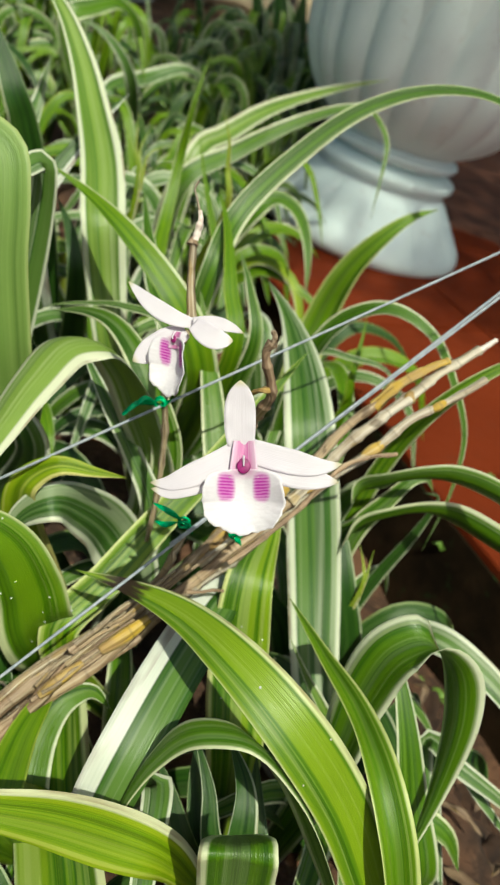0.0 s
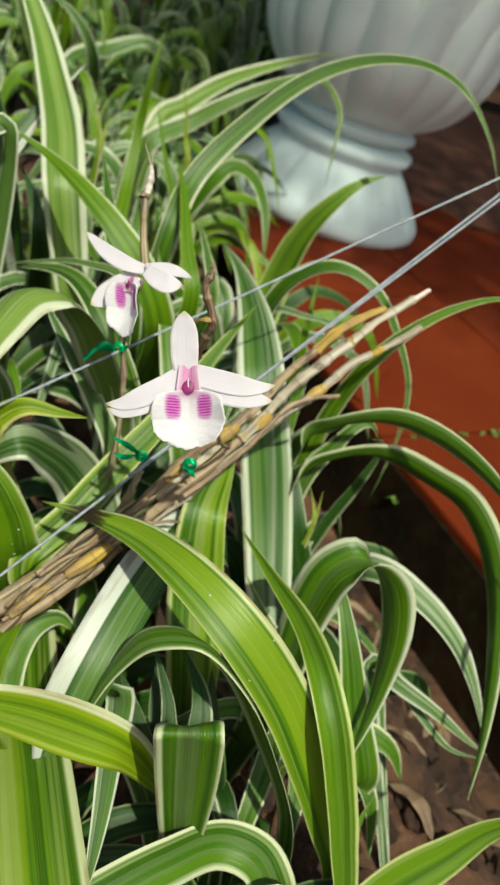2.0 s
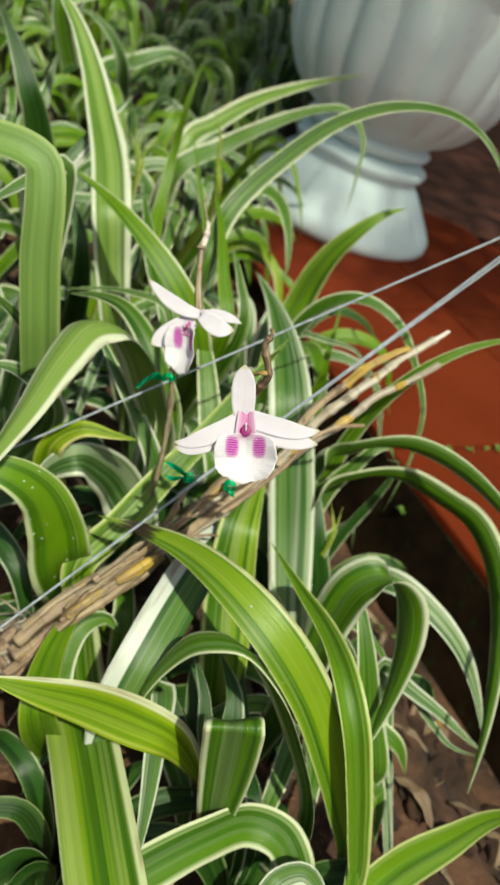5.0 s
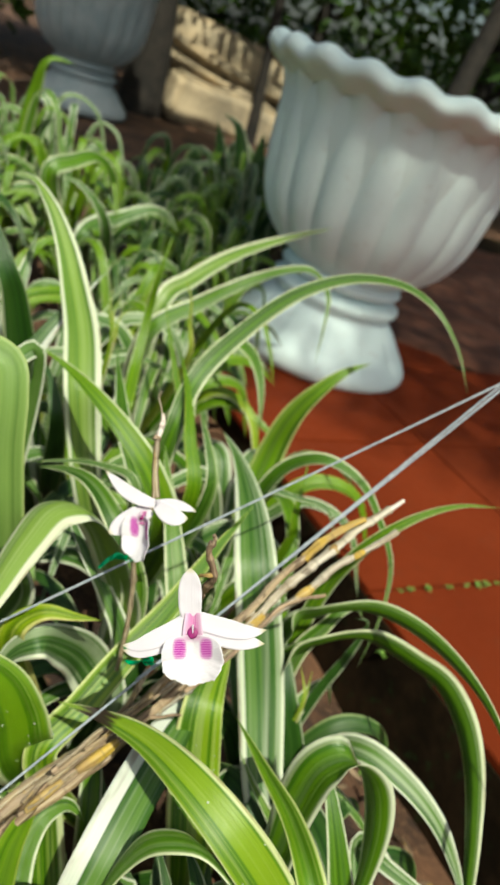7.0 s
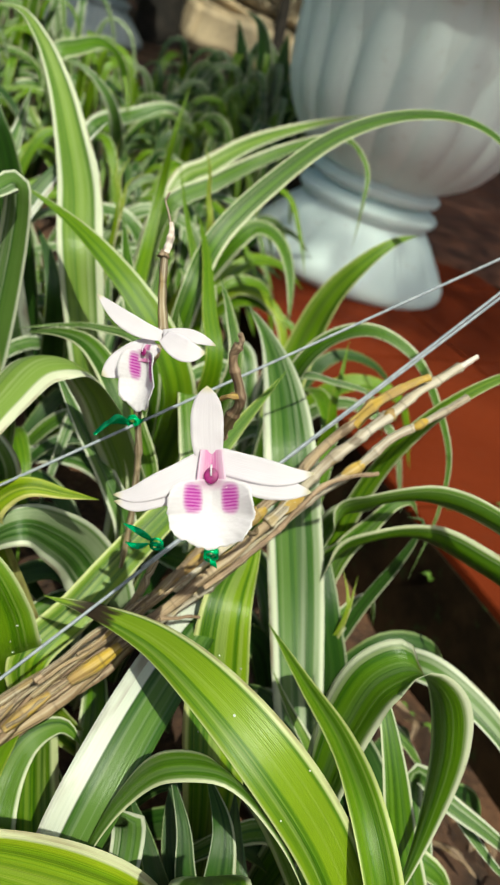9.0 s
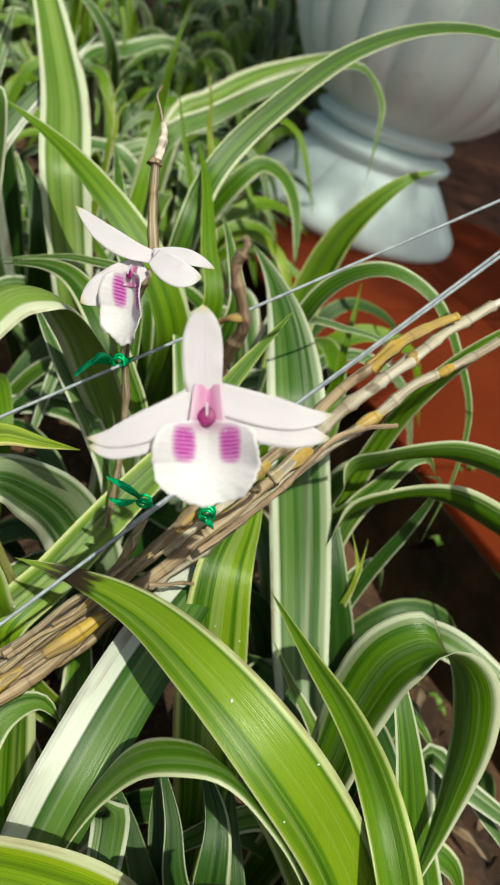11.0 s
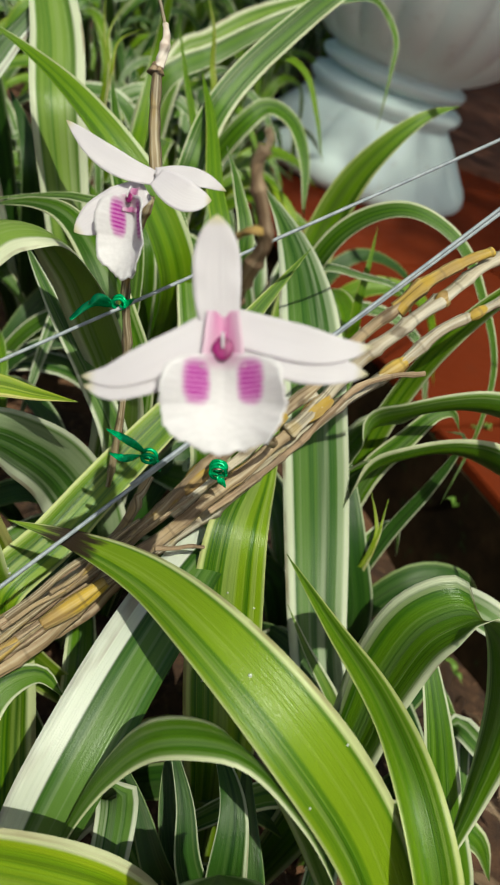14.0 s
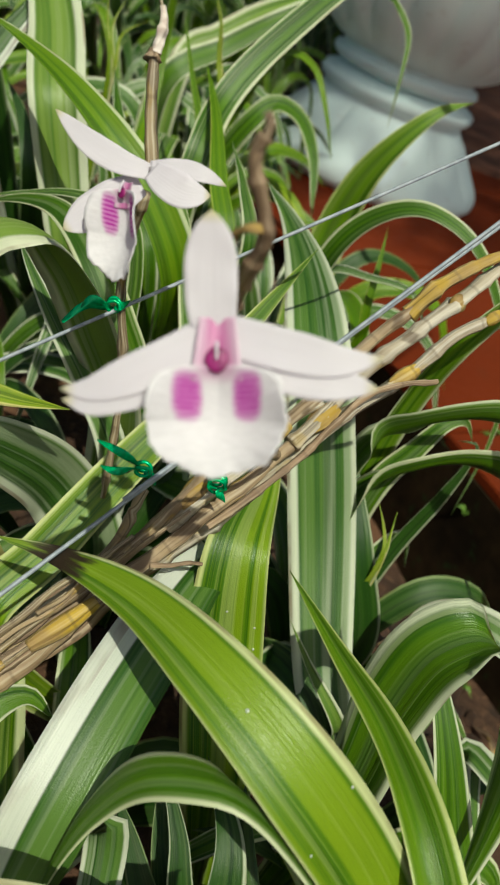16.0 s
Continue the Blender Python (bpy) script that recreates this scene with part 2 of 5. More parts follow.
def petal_material():
    k = Mat("petal")
    u, v, _ = k.split(k.coords.outputs["UV"])
    vein = k.noise(k.vec(k.math("MULTIPLY", u, 22.0), k.math("MULTIPLY", v, 1.5), k.math("MULTIPLY", k.random(), 9.0)), 1.0, 2.0)
    col = k.mix(k.math("MULTIPLY", k.smooth(vein, 0.4, 0.7), 0.35), (0.80, 0.755, 0.815), (0.73, 0.68, 0.745))
    col = k.mix(k.smooth(v, 0.88, 1.0, 0.0, 0.75), col, (0.62, 0.56, 0.26))
    k.bump(vein, 0.3, 0.0004)
    return k.done(col, 0.5, translucent=0.36)


def lip_material():
    k = Mat("lip")
    u, v, _ = k.split(k.coords.outputs["UV"])
    speck = k.noise(k.vec(k.math("MULTIPLY", u, 3.0), k.math("MULTIPLY", v, 7.0), 0.0), 1.6, 2.0)
    x = k.math("ABSOLUTE", u)
    bar = k.smooth(k.math("SINE", k.math("MULTIPLY", k.math("ADD", k.math("SUBTRACT", v, k.math("MULTIPLY", x, 0.10)), k.math("MULTIPLY", speck, 0.05)), 66.0)), -0.5, 0.6)
    dx, dy = k.math("DIVIDE", k.math("SUBTRACT", x, 0.43), 0.22), k.math("DIVIDE", k.math("SUBTRACT", v, 0.45), 0.46)
    far = k.math("ADD", k.math("POWER", k.math("ABSOLUTE", dx), 3.0), k.math("POWER", k.math("ABSOLUTE", dy), 3.0))
    far = k.math("ADD", far, k.math("MULTIPLY", k.math("SUBTRACT", speck, 0.5), 0.7))
    spot = k.smooth(far, 1.45, 0.05)
    col = k.mix(k.smooth(speck, 0.3, 0.7), (0.84, 0.81, 0.85), (0.79, 0.76, 0.80))
    ink = k.mix(bar, (0.66, 0.22, 0.58), (0.50, 0.030, 0.40))
    col = k.mix(spot, col, ink)
    throat = k.math("MULTIPLY", k.smooth(x, 0.40, 0.15), k.smooth(v, 0.60, 0.90))
    col = k.mix(k.math("MULTIPLY", throat, 0.6), col, (0.60, 0.22, 0.47))
    k.bump(k.noise(k.vec(u, v, 0.0), 9.0, 3.0), 0.25, 0.0006)
    return k.done(col, 0.6, translucent=0.30)


def hood_material():
    k = Mat("hood")
    u, v, _ = k.split(k.coords.outputs["UV"])
    off = k.math("ABSOLUTE", k.math("SUBTRACT", u, 0.5))
    line = k.noise(k.vec(k.math("MULTIPLY", u, 18.0), k.math("MULTIPLY", v, 100.0), 0.0), 1.0, 2.0)
    col = k.mix(k.smooth(off, 0.12, 0.46), (0.58, 0.16, 0.40), (0.72, 0.50, 0.65))
    col = k.mix(k.math("MULTIPLY", k.smooth(line, 0.45, 0.7), 0.35), col, (0.74, 0.66, 0.71))
    return k.done(col, 0.45, translucent=0.25)


SOIL, CLOD, PAVING, KERB, URN = soil_material(), clod_material(), floor_material(), kerb_material(), urn_material()
CANE = cane_material("cane", (0.36, 0.26, 0.15), (0.20, 0.13, 0.075), (0.56, 0.47, 0.34), 0.55)
PAPER = cane_material("papery_stem", (0.30, 0.225, 0.125), (0.15, 0.10, 0.055), (0.62, 0.56, 0.44), 0.3)
CANE_YELLOW = cane_material("yellow_cane", (0.50, 0.33, 0.03), (0.30, 0.19, 0.07), (0.55, 0.42, 0.20))
CANE_PALE = cane_material("pale_cane", (0.46, 0.40, 0.30), (0.30, 0.24, 0.17), (0.68, 0.63, 0.55), 0.35)
BARK = cane_material("stub_bark", (0.34, 0.23, 0.14), (0.18, 0.115, 0.07), (0.54, 0.43, 0.30), 0.0)
PETAL_DRY = simple("dry_sheath", (0.74, 0.66, 0.60), (0.58, 0.46, 0.40), 300.0, 0.6)
PETAL, LIP = petal_material(), lip_material()
HOOD = hood_material()
MOUTH = simple("mouth", (0.28, 0.003, 0.14), (0.16, 0.002, 0.08), 400.0, 0.5)
WIRE = simple("galvanised_wire", (0.36, 0.39, 0.43), (0.25, 0.28, 0.32), 220.0, 0.65, 0.25)
TIE = simple("tie_foil", (0.0, 0.50, 0.17), (0.0, 0.33, 0.11), 500.0, 0.22, 0.4)
# dark red-brown: the deep shade over the paving is put in the colour
SHADED_PAVING = simple("shaded_paving", (0.060, 0.020, 0.010), (0.125, 0.044, 0.022), 14.0, 0.9, 0.0, 0.7, 0.01)
STONE = simple("sunlit_stone", (0.46, 0.36, 0.23), (0.26, 0.21, 0.14), 6.0, 0.85, 0.0, 0.6, 0.01)
# bark darkened to near black: shade on the trunks is in the colour
TRUNK = simple("shaded_bark", (0.010, 0.008, 0.006), (0.026, 0.020, 0.015), 12.0, 0.9, 0.0, 0.8, 0.01)
CONCRETE = simple("grey_concrete", (0.32, 0.39, 0.40), (0.42, 0.47, 0.47), 7.0, 0.8, 0.0, 0.4, 0.004)
FOLIAGE = glowing_leaf()
DEW = Mat("dew")
DEW.b.inputs["Transmission Weight"].default_value, DEW.b.inputs["IOR"].default_value = 0.5, 1.33
DEW = DEW.done((0.9, 0.95, 0.85), 0.2)
ROOT = simple("bark_fibre", (0.40, 0.29, 0.19), (0.16, 0.10, 0.06), 160.0, 0.95, 0.0, 1.0, 0.006)
DRY = cane_material("dry_leaf", (0.24, 0.16, 0.09), (0.14, 0.085, 0.05), (0.40, 0.31, 0.21))
WEED = simple("weed", (0.10, 0.20, 0.03), (0.16, 0.28, 0.04), 60.0, 0.5)

# ---- builders ----


def mesh_from(name, verts, faces, material, uvs=None, smooth=True):
    me = bpy.data.meshes.new(name)
    me.from_pydata([tuple(v) for v in verts], [], faces)
    if smooth:
        me.polygons.foreach_set("use_smooth", [True] * len(me.polygons))
    if uvs is not None:
        layer = me.uv_layers.new(name="UVMap")
        loops = np.empty(len(me.loops), dtype=np.int32)
        me.loops.foreach_get("vertex_index", loops)
        layer.data.foreach_set("uv", np.asarray(uvs, dtype=np.float32)[loops].ravel())
    me.materials.append(material)
    me.update()
    return me


def part(name, me, parent, label=""):
    ob = new(name, me)
    ob.parent = parent
    return tagged(ob, label) if label else ob


def thing(name, place, label, category, group="", kind=""):
    ob = new(name)
    ob.location = place
    ob.empty_display_size = 0.05
    return tagged(ob, label, category, group, kind)


def spline(points, count):
    """count + 1 points, evenly spaced, on a smooth curve through the points."""
    p = np.asarray(points, dtype=float)
    if len(p) == 2:
        fine = np.linspace(p[0], p[1], 60)
    else:
        q = np.vstack([2 * p[0] - p[1], p, 2 * p[-1] - p[-2]])
        fine = []
        for i in range(1, len(q) - 2):
            a, b, c, d = q[i - 1:i + 3]
            ka, kb, kc = (max(np.linalg.norm(y - x), 1e-5) ** 0.5 for x, y in ((a, b), (b, c), (c, d)))
            m1 = (c - b) + kb * ((b - a) / ka - (c - a) / (ka + kb))
            m2 = (c - b) + kb * ((d - c) / kc - (d - b) / (kb + kc))
            for s in np.linspace(0, 1, 16, endpoint=False):
                fine.append(b * (2 * s**3 - 3 * s**2 + 1) + m1 * (s**3 - 2 * s**2 + s) + c * (3 * s**2 - 2 * s**3) + m2 * (s**3 - s**2))
        fine.append(p[-1])
        fine = np.array(fine)
    run = np.concatenate([[0], np.cumsum(np.linalg.norm(np.diff(fine, axis=0), axis=1))])
    at = np.linspace(0, run[-1], count + 1)
    return np.stack([np.interp(at, run, fine[:, k]) for k in range(3)], axis=1), run[-1]


FRONT = (0.05, -0.72, 0.70)


def strap(points, widths, face, channel=0.22, thick=0.0007, count=44, across=8, wave=0.0, twist=0.0, side_on=None):
    """A thin, channelled strap along a curve: vertices, faces, uv. widths: a function of 0..1."""
    c, length = spline(points, count)
    t = np.gradient(c, axis=0)
    t /= np.linalg.norm(t, axis=1)[:, None] + 1e-9
    f = np.asarray(face, dtype=float)
    n = f - (t @ f)[:, None] * t
    n /= np.linalg.norm(n, axis=1)[:, None] + 1e-9
    s = np.cross(t, n)
    if side_on is not None:
        q = np.asarray(side_on, dtype=float)
        s = q - (t @ q)[:, None] * t
        s /= np.linalg.norm(s, axis=1)[:, None] + 1e-9
        n = np.cross(s, t)
    if twist:
        a = twist * np.linspace(-1, 1, len(c))[:, None]
        n, s = n * np.cos(a) + s * np.sin(a), s * np.cos(a) - n * np.sin(a)
    u = np.linspace(-1, 1, across + 1)
    verts, uvs, faces = [], [], []
    along = np.linspace(0, 1, count + 1)
    for side in (1, -1):
        for i in range(count + 1):
            w = max(widths(along[i]), 0.0004) / 2
            for x in u:
                lift = channel * w * (abs(x) ** 1.6 - 0.35) + wave * w * math.sin(along[i] * 17 + 2 * x) * x * x
                edge = side * thick / 2 * (1 - 0.8 * x * x)
                verts.append(c[i] + s[i] * w * x + n[i] * (lift + edge))
                uvs.append(((x + 1) / 2, along[i] * length))
    row, sheet = across + 1, (across + 1) * (count + 1)
    for i in range(count):
        for j in range(across):
            a = i * row + j
            faces.append((a, a + 1, a + row + 1, a + row))
            faces.append((sheet + a, sheet + a + row, sheet + a + row + 1, sheet + a + 1))
        for j in (0, across):
            a, b = i * row + j, sheet + i * row + j
            faces.append((a, a + row, b + row, b) if j == 0 else (a, b, b + row, a + row))
    for j in range(across):
        a, b = j, count * row + j
        faces.append((a, sheet + a, sheet + a + 1, a + 1))
        faces.append((b, b + 1, sheet + b + 1, sheet + b))
    return verts, faces, uvs


LEAF_COUNT = [0]


def blade(plant, width, material, points, tip=1, face=FRONT, channel=0.32, side_on=None, start=0.5, full=0.55, step=0.004, taper=(0.45, 2.2)):
    """One strap leaf of a plant, from its root to its tip (tip=0: no point)."""
    LEAF_COUNT[0] += 1
    k = LEAF_COUNT[0]

    def widths(s):
        q = min(s / full, 1.0)
        grow = start + (1 - start) * q * q * (3 - 2 * q)
        end = (1 - max((s - taper[0]) / (1 - taper[0]), 0) ** taper[1]) if tip else 1.0
        return width * grow * end

    base = np.array(plant.location)
    reach = np.linalg.norm(np.diff(np.array(points), axis=0), axis=1).sum()
    v, f, uv = strap(np.array(points) - base, widths, face, channel, count=min(130, max(24, int(reach / step))), side_on=side_on, wave=0.05 if k % 3 else 0.10, twist=0.12 * math.sin(k * 2.4))
    return part("leaf", mesh_from("leaf", v, f, material, uv), plant)


def tube(points, radius, count=40, round_=10, joints=0.0, swell=0.0, cap=True, seed=0, furrow=0.0, stray=0.0):
    """A round stem along a curve, with sheaths that flare to a joint every so many metres."""
    c, length = spline(points, count)
    if stray:
        for i in range(count + 1):
            s = i / count * length
            c[i] += stray * np.array(noise.noise_vector(Vector((s * 22, seed * 3.7, 1.0)))) + 0.4 * stray * np.array(noise.noise_vector(Vector((s * 70, seed * 1.9, 4.0))))
    t = np.gradient(c, axis=0)
    t /= np.linalg.norm(t, axis=1)[:, None] + 1e-9
    up = np.array((0.13, 0.22, 0.97))
    n = up - (t @ up)[:, None] * t
    n /= np.linalg.norm(n, axis=1)[:, None] + 1e-9
    s = np.cross(t, n)
    verts, uvs, faces = [], [], []
    for i in range(count + 1):
        a = i / count
        r = radius(a) if callable(radius) else radius
        if joints:
            d = ((a * length + seed * 0.007) / joints + 0.5) % 1
            r *= 1 + swell * (d ** 5 + 0.5 * max(0, 1 - d / 0.12) - 0.3 * math.sin(d * math.pi))
        for j in range(round_):
            w = 2 * math.pi * j / round_
            q = r * (1 + furrow * noise.noise(Vector((math.cos(w) * 1.6 + seed, math.sin(w) * 1.6, a * length * 14)))) if furrow else r
            verts.append(c[i] + q * (math.cos(w) * n[i] + math.sin(w) * s[i]))
            uvs.append((j / round_, a * length + seed * 0.007))
    for i in range(count):
        for j in range(round_):
            a, b = i * round_ + j, i * round_ + (j + 1) % round_
            faces.append((a, b, b + round_, a + round_))
    if cap:
        faces.append(tuple(range(round_ - 1, -1, -1)))
        faces.append(tuple(count * round_ + j for j in range(round_)))
    return verts, faces, uvs


def lathe(profile, round_, ripple=None):
    """A turned body about z. profile: (radius, height) rows; ripple(angle, height) scales the radius."""
    verts, faces = [], []
    for r, z in profile:
        for j in range(round_):
            a = 2 * math.pi * j / round_
            q = r * (ripple(a, z) if ripple else 1.0)
            verts.append((q * math.cos(a), q * math.sin(a), z))
    for i in range(len(profile) - 1):
        for j in range(round_):
            a, b = i * round_ + j, i * round_ + (j + 1) % round_
            faces.append((a, b, b + round_, a + round_))
    return verts, faces


def smooth_profile(rows, steps=6):
    pts, _ = spline([(r, 0, z) for r, z in rows], steps * (len(rows) - 1))
    return [(max(r, 0.001), z) for r, _, z in pts]


def lump(seed, size, flat=0.7, sub=2):
    """An uneven clod or stone."""
    bm = bmesh.new()
    bmesh.ops.create_icosphere(bm, subdivisions=sub, radius=1.0)
    off = Vector((seed * 3.1, seed * 1.7, seed * 0.9))
    for v in bm.verts:
        d = 1 + 0.45 * noise.noise(v.co * 1.3 + off) + 0.15 * noise.noise(v.co * 4 + off)
        v.co = Vector((v.co.x * d * size, v.co.y * d * size * 0.8, v.co.z * d * size * flat))
    return bm


def bm_mesh(name, bm, material, smooth=True):
    me = bpy.data.meshes.new(name)
    bm.to_mesh(me)
    bm.free()
    me.polygons.foreach_set("use_smooth", [smooth] * len(me.polygons))
    me.materials.append(material)
    return me


def box(x0, y0, z0, x1, y1, z1, bevel=0.0):
    bm = bmesh.new()
    bmesh.ops.create_cube(bm, size=1.0)
    for v in bm.verts:
        v.co = Vector(((x0 + x1) / 2 + v.co.x * (x1 - x0), (y0 + y1) / 2 + v.co.y * (y1 - y0), (z0 + z1) / 2 + v.co.z * (z1 - z0)))
    if bevel:
        bmesh.ops.bevel(bm, geom=bm.edges[:], offset=bevel, segments=2, affect="EDGES")
    return bm


# ---- ground, paving and kerb ----
SOIL_Z = -0.06
EDGE_A, EDGE_B = Vector((0.455, 0.510, 0)), Vector((0.335, 0.790, 0))
EDGE_WAY = (EDGE_B - EDGE_A).normalized()
EDGE_OUT = Vector((EDGE_WAY.y, -EDGE_WAY.x, 0))


def soil_height(x, y):
    """Height of the soil: uneven, and sinking towards the kerb."""
    near = max(0.0, 1 - max(abs(x) / 1.6, abs(y - 1.2) / 2.0))
    off = -EDGE_OUT.dot(Vector((x, y, 0)) - EDGE_A)
    q = min(1.0, max(0.0, (0.20 - off) / 0.17)) * min(1.0, max(0.0, (1.2 - y) / 0.3))
    z = SOIL_Z - 0.115 * q * q * (3 - 2 * q)
    return z + min(near * 3, 1) * (0.018 * noise.noise(Vector((x * 7, y * 7, 0))) + 0.012 * noise.noise(Vector((x * 25, y * 25, 3))))


def ground_sheet():
    xs = np.concatenate([np.linspace(-60, -1.6, 8), np.linspace(-1.4, 1.4, 71), np.linspace(1.6, 60, 8)])
    ys = np.concatenate([np.linspace(-60, -0.6, 8), np.linspace(-0.4, 3.0, 86), np.linspace(3.3, 120, 10)])
    verts, faces = [], []
    for y in ys:
        for x in xs:
            verts.append((x, y, soil_height(x, y)))
    w = len(xs)
    for i in range(len(ys) - 1):
        for j in range(w - 1):
            a = i * w + j
            faces.append((a, a + 1, a + w + 1, a + w))
    return verts, faces


tagged(new("ground", mesh_from("ground", *ground_sheet(), SOIL)), "brown garden soil under the strap-leaved plants", "soil", kind="structure")


def paving_slab():
    """The raised red paving: a slab beside the bed, its top at z = 0."""
    bm = bmesh.new()
    a, far = EDGE_A - EDGE_WAY * 2.134, EDGE_A + EDGE_WAY * 3.066
    rim = [a, EDGE_A + EDGE_WAY * 0.55, Vector((0.13, 1.30, 0)), Vector((0.13, 2.12, 0)), far + EDGE_OUT * 1.366, far + EDGE_OUT * 3.6, a + EDGE_OUT * 3.6]
    low = [bm.verts.new((p.x, p.y, -0.24)) for p in rim]
    top = [bm.verts.new((p.x, p.y, -0.012)) for p in rim]
    bm.faces.new(low)
    bm.faces.new(reversed(top))
    for i in range(4):
        j = (i + 1) % 4
        bm.faces.new((low[j], low[i], top[i], top[j]))
    bmesh.ops.recalc_face_normals(bm, faces=bm.faces[:])
    return bm


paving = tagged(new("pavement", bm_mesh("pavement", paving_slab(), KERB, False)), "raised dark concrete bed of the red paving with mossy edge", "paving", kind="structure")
TILE = 0.40


def paving_tiles():
    bm = box(-TILE / 2 + 0.002, -TILE / 2 + 0.002, -0.012, TILE / 2 - 0.002, TILE / 2 - 0.002, 0.0, 0.0015)
    me = bm_mesh("tile", bm, PAVING, False)
    turn = math.atan2(EDGE_WAY.y, EDGE_WAY.x)
    for i in range(-5, 8):
        for j in range(9):
            p = EDGE_A + EDGE_WAY * (TILE * (i + 0.165)) + EDGE_OUT * (TILE * (j + 0.5))
            if p.y > 1.95 and 0.60 < p.x < 2.25:
                continue
            if p.y > 0.95 and p.x < max(0.34 - 0.2 * min(1, p.y - 1.0), 0.35 + 0.44 * (p.y - 2.12)):
                continue
            t = part("tile", me, paving)
            t.matrix_basis = pose(p.x, p.y, 0.0004 * ((i * 7 + j * 3) % 4), 0, 0, math.degrees(turn))


paving_tiles()


def shaded_patch():
    """Rough ground where the tiles end beside the urn, shade painted into it."""
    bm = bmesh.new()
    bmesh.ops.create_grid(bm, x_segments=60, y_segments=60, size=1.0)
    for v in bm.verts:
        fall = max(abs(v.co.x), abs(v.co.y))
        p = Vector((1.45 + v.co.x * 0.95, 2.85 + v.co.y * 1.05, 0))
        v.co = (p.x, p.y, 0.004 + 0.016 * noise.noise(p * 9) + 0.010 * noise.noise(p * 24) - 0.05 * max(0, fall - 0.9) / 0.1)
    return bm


tagged(new("earth_ground", bm_mesh("earth_ground", shaded_patch(), SHADED_PAVING)), "rough brown patch where the red tiles end, shade painted in its colour", "earth", kind="structure")

# ---- urn on the paving ----
FLUTES = 20


def urn(place, size, label, turn=0.0, paint=None, lean=0.0):
    paint = paint or URN
    ob = thing("garden_urn", place, label, "planter", "garden urns")
    ob.rotation_euler = (0, radians(lean), radians(turn))
    k = size

    def ripple(a, z):
        q = z / k
        deep = 0.075 * min(1, max(0, (q - 0.222) / 0.04)) * min(1, max(0, (0.60 - q) / 0.03))
        return 1 - deep * (1 - abs(math.cos(a * FLUTES / 2)) ** 0.55)

    def lobes(a, z):
        q = z / k
        deep = 0.05 * min(1, max(0, (0.135 - q) / 0.03)) * min(1, max(0, (q - 0.03) / 0.03))
        return 1 - deep * (1 - abs(math.cos(a * 6)) ** 0.55)

    def scallop(a, z):
        return 1 + 0.014 * math.cos(a * FLUTES) * min(1, max(0, (z / k - 0.55) / 0.03))

    foot = smooth_profile([(0.002, 0.0), (0.212, 0.0), (0.226, 0.014), (0.223, 0.036), (0.198, 0.070), (0.166, 0.108), (0.140, 0.138), (0.152, 0.150), (0.154, 0.162), (0.138, 0.170), (0.112, 0.180)])
    bowl = smooth_profile([(0.112, 0.178), (0.140, 0.188), (0.145, 0.200), (0.126, 0.212), (0.150, 0.224), (0.200, 0.262), (0.238, 0.325), (0.254, 0.400), (0.261, 0.470), (0.267, 0.525), (0.283, 0.566)])
    rim = smooth_profile([(0.276, 0.556), (0.300, 0.572), (0.320, 0.586), (0.318, 0.606), (0.297, 0.616), (0.278, 0.608), (0.268, 0.570), (0.250, 0.45), (0.2, 0.33), (0.002, 0.30)])
    for name, prof, rip in (("foot", foot, lobes), ("bowl", bowl, ripple), ("rim", rim, scallop)):
        v, f = lathe([(r * k, z * k) for r, z in prof], 216, rip)
        if name == "rim":
            v = [(x, y, z + 0.006 * k * math.cos(math.atan2(y, x) * FLUTES) * min(1, max(0, (math.hypot(x, y) / k - 0.26) / 0.03))) for x, y, z in v]
        part(name, mesh_from(name, v, f, paint), ob)
    earth = smooth_profile([(0.002, 0.50), (0.1, 0.505), (0.2, 0.50), (0.255, 0.49)])
    part("potting_soil", mesh_from("potting_soil", *lathe([(r * k, z * k) for r, z in earth], 40), SOIL), ob, "dark potting soil")
    return ob


urn((0.350, 1.665, -0.004), 1.0, "large white fluted concrete urn standing on red paving", 7.0, None, 3.0)
urn((-0.80, 4.85, -0.05), 1.25, "weathered grey concrete urn at the end of the bed", 0.0, CONCRETE)

# ---- strap-leaved plants, leaf by leaf ----
PLANT_LABEL = "variegated spider plant with arching cream-edged green leaves"


def strap_plant(x, y, z, label=PLANT_LABEL):
    return thing("spider_plant", (x, y, z), label, "plant", "spider plants in the bed")


DROP = bmesh.new()
bmesh.ops.create_uvsphere(DROP, u_segments=10, v_segments=7, radius=1.0)
DROP = bm_mesh("dew_drop", DROP, DEW)


def dew(leaf, count, seed, low=0.45, high=0.8):
    """Drops of water standing on a leaf."""
    r = random.Random(seed)
    me = leaf.data
    half = len(me.vertices) // 2
    for i in range(count):
        v = me.vertices[int(half * r.uniform(low, high))]
        size = r.uniform(0.0004, 0.0008)
        d = part("dew_drop", DROP, leaf)
        way = v.normal if v.normal.y < 0 or v.normal.z > 0 else -v.normal
        d.matrix_basis = Matrix.Translation(v.co + way * size * 0.25) @ way.to_track_quat("Z", "Y").to_matrix().to_4x4() @ Matrix.Diagonal((size, size, size * 0.6, 1))


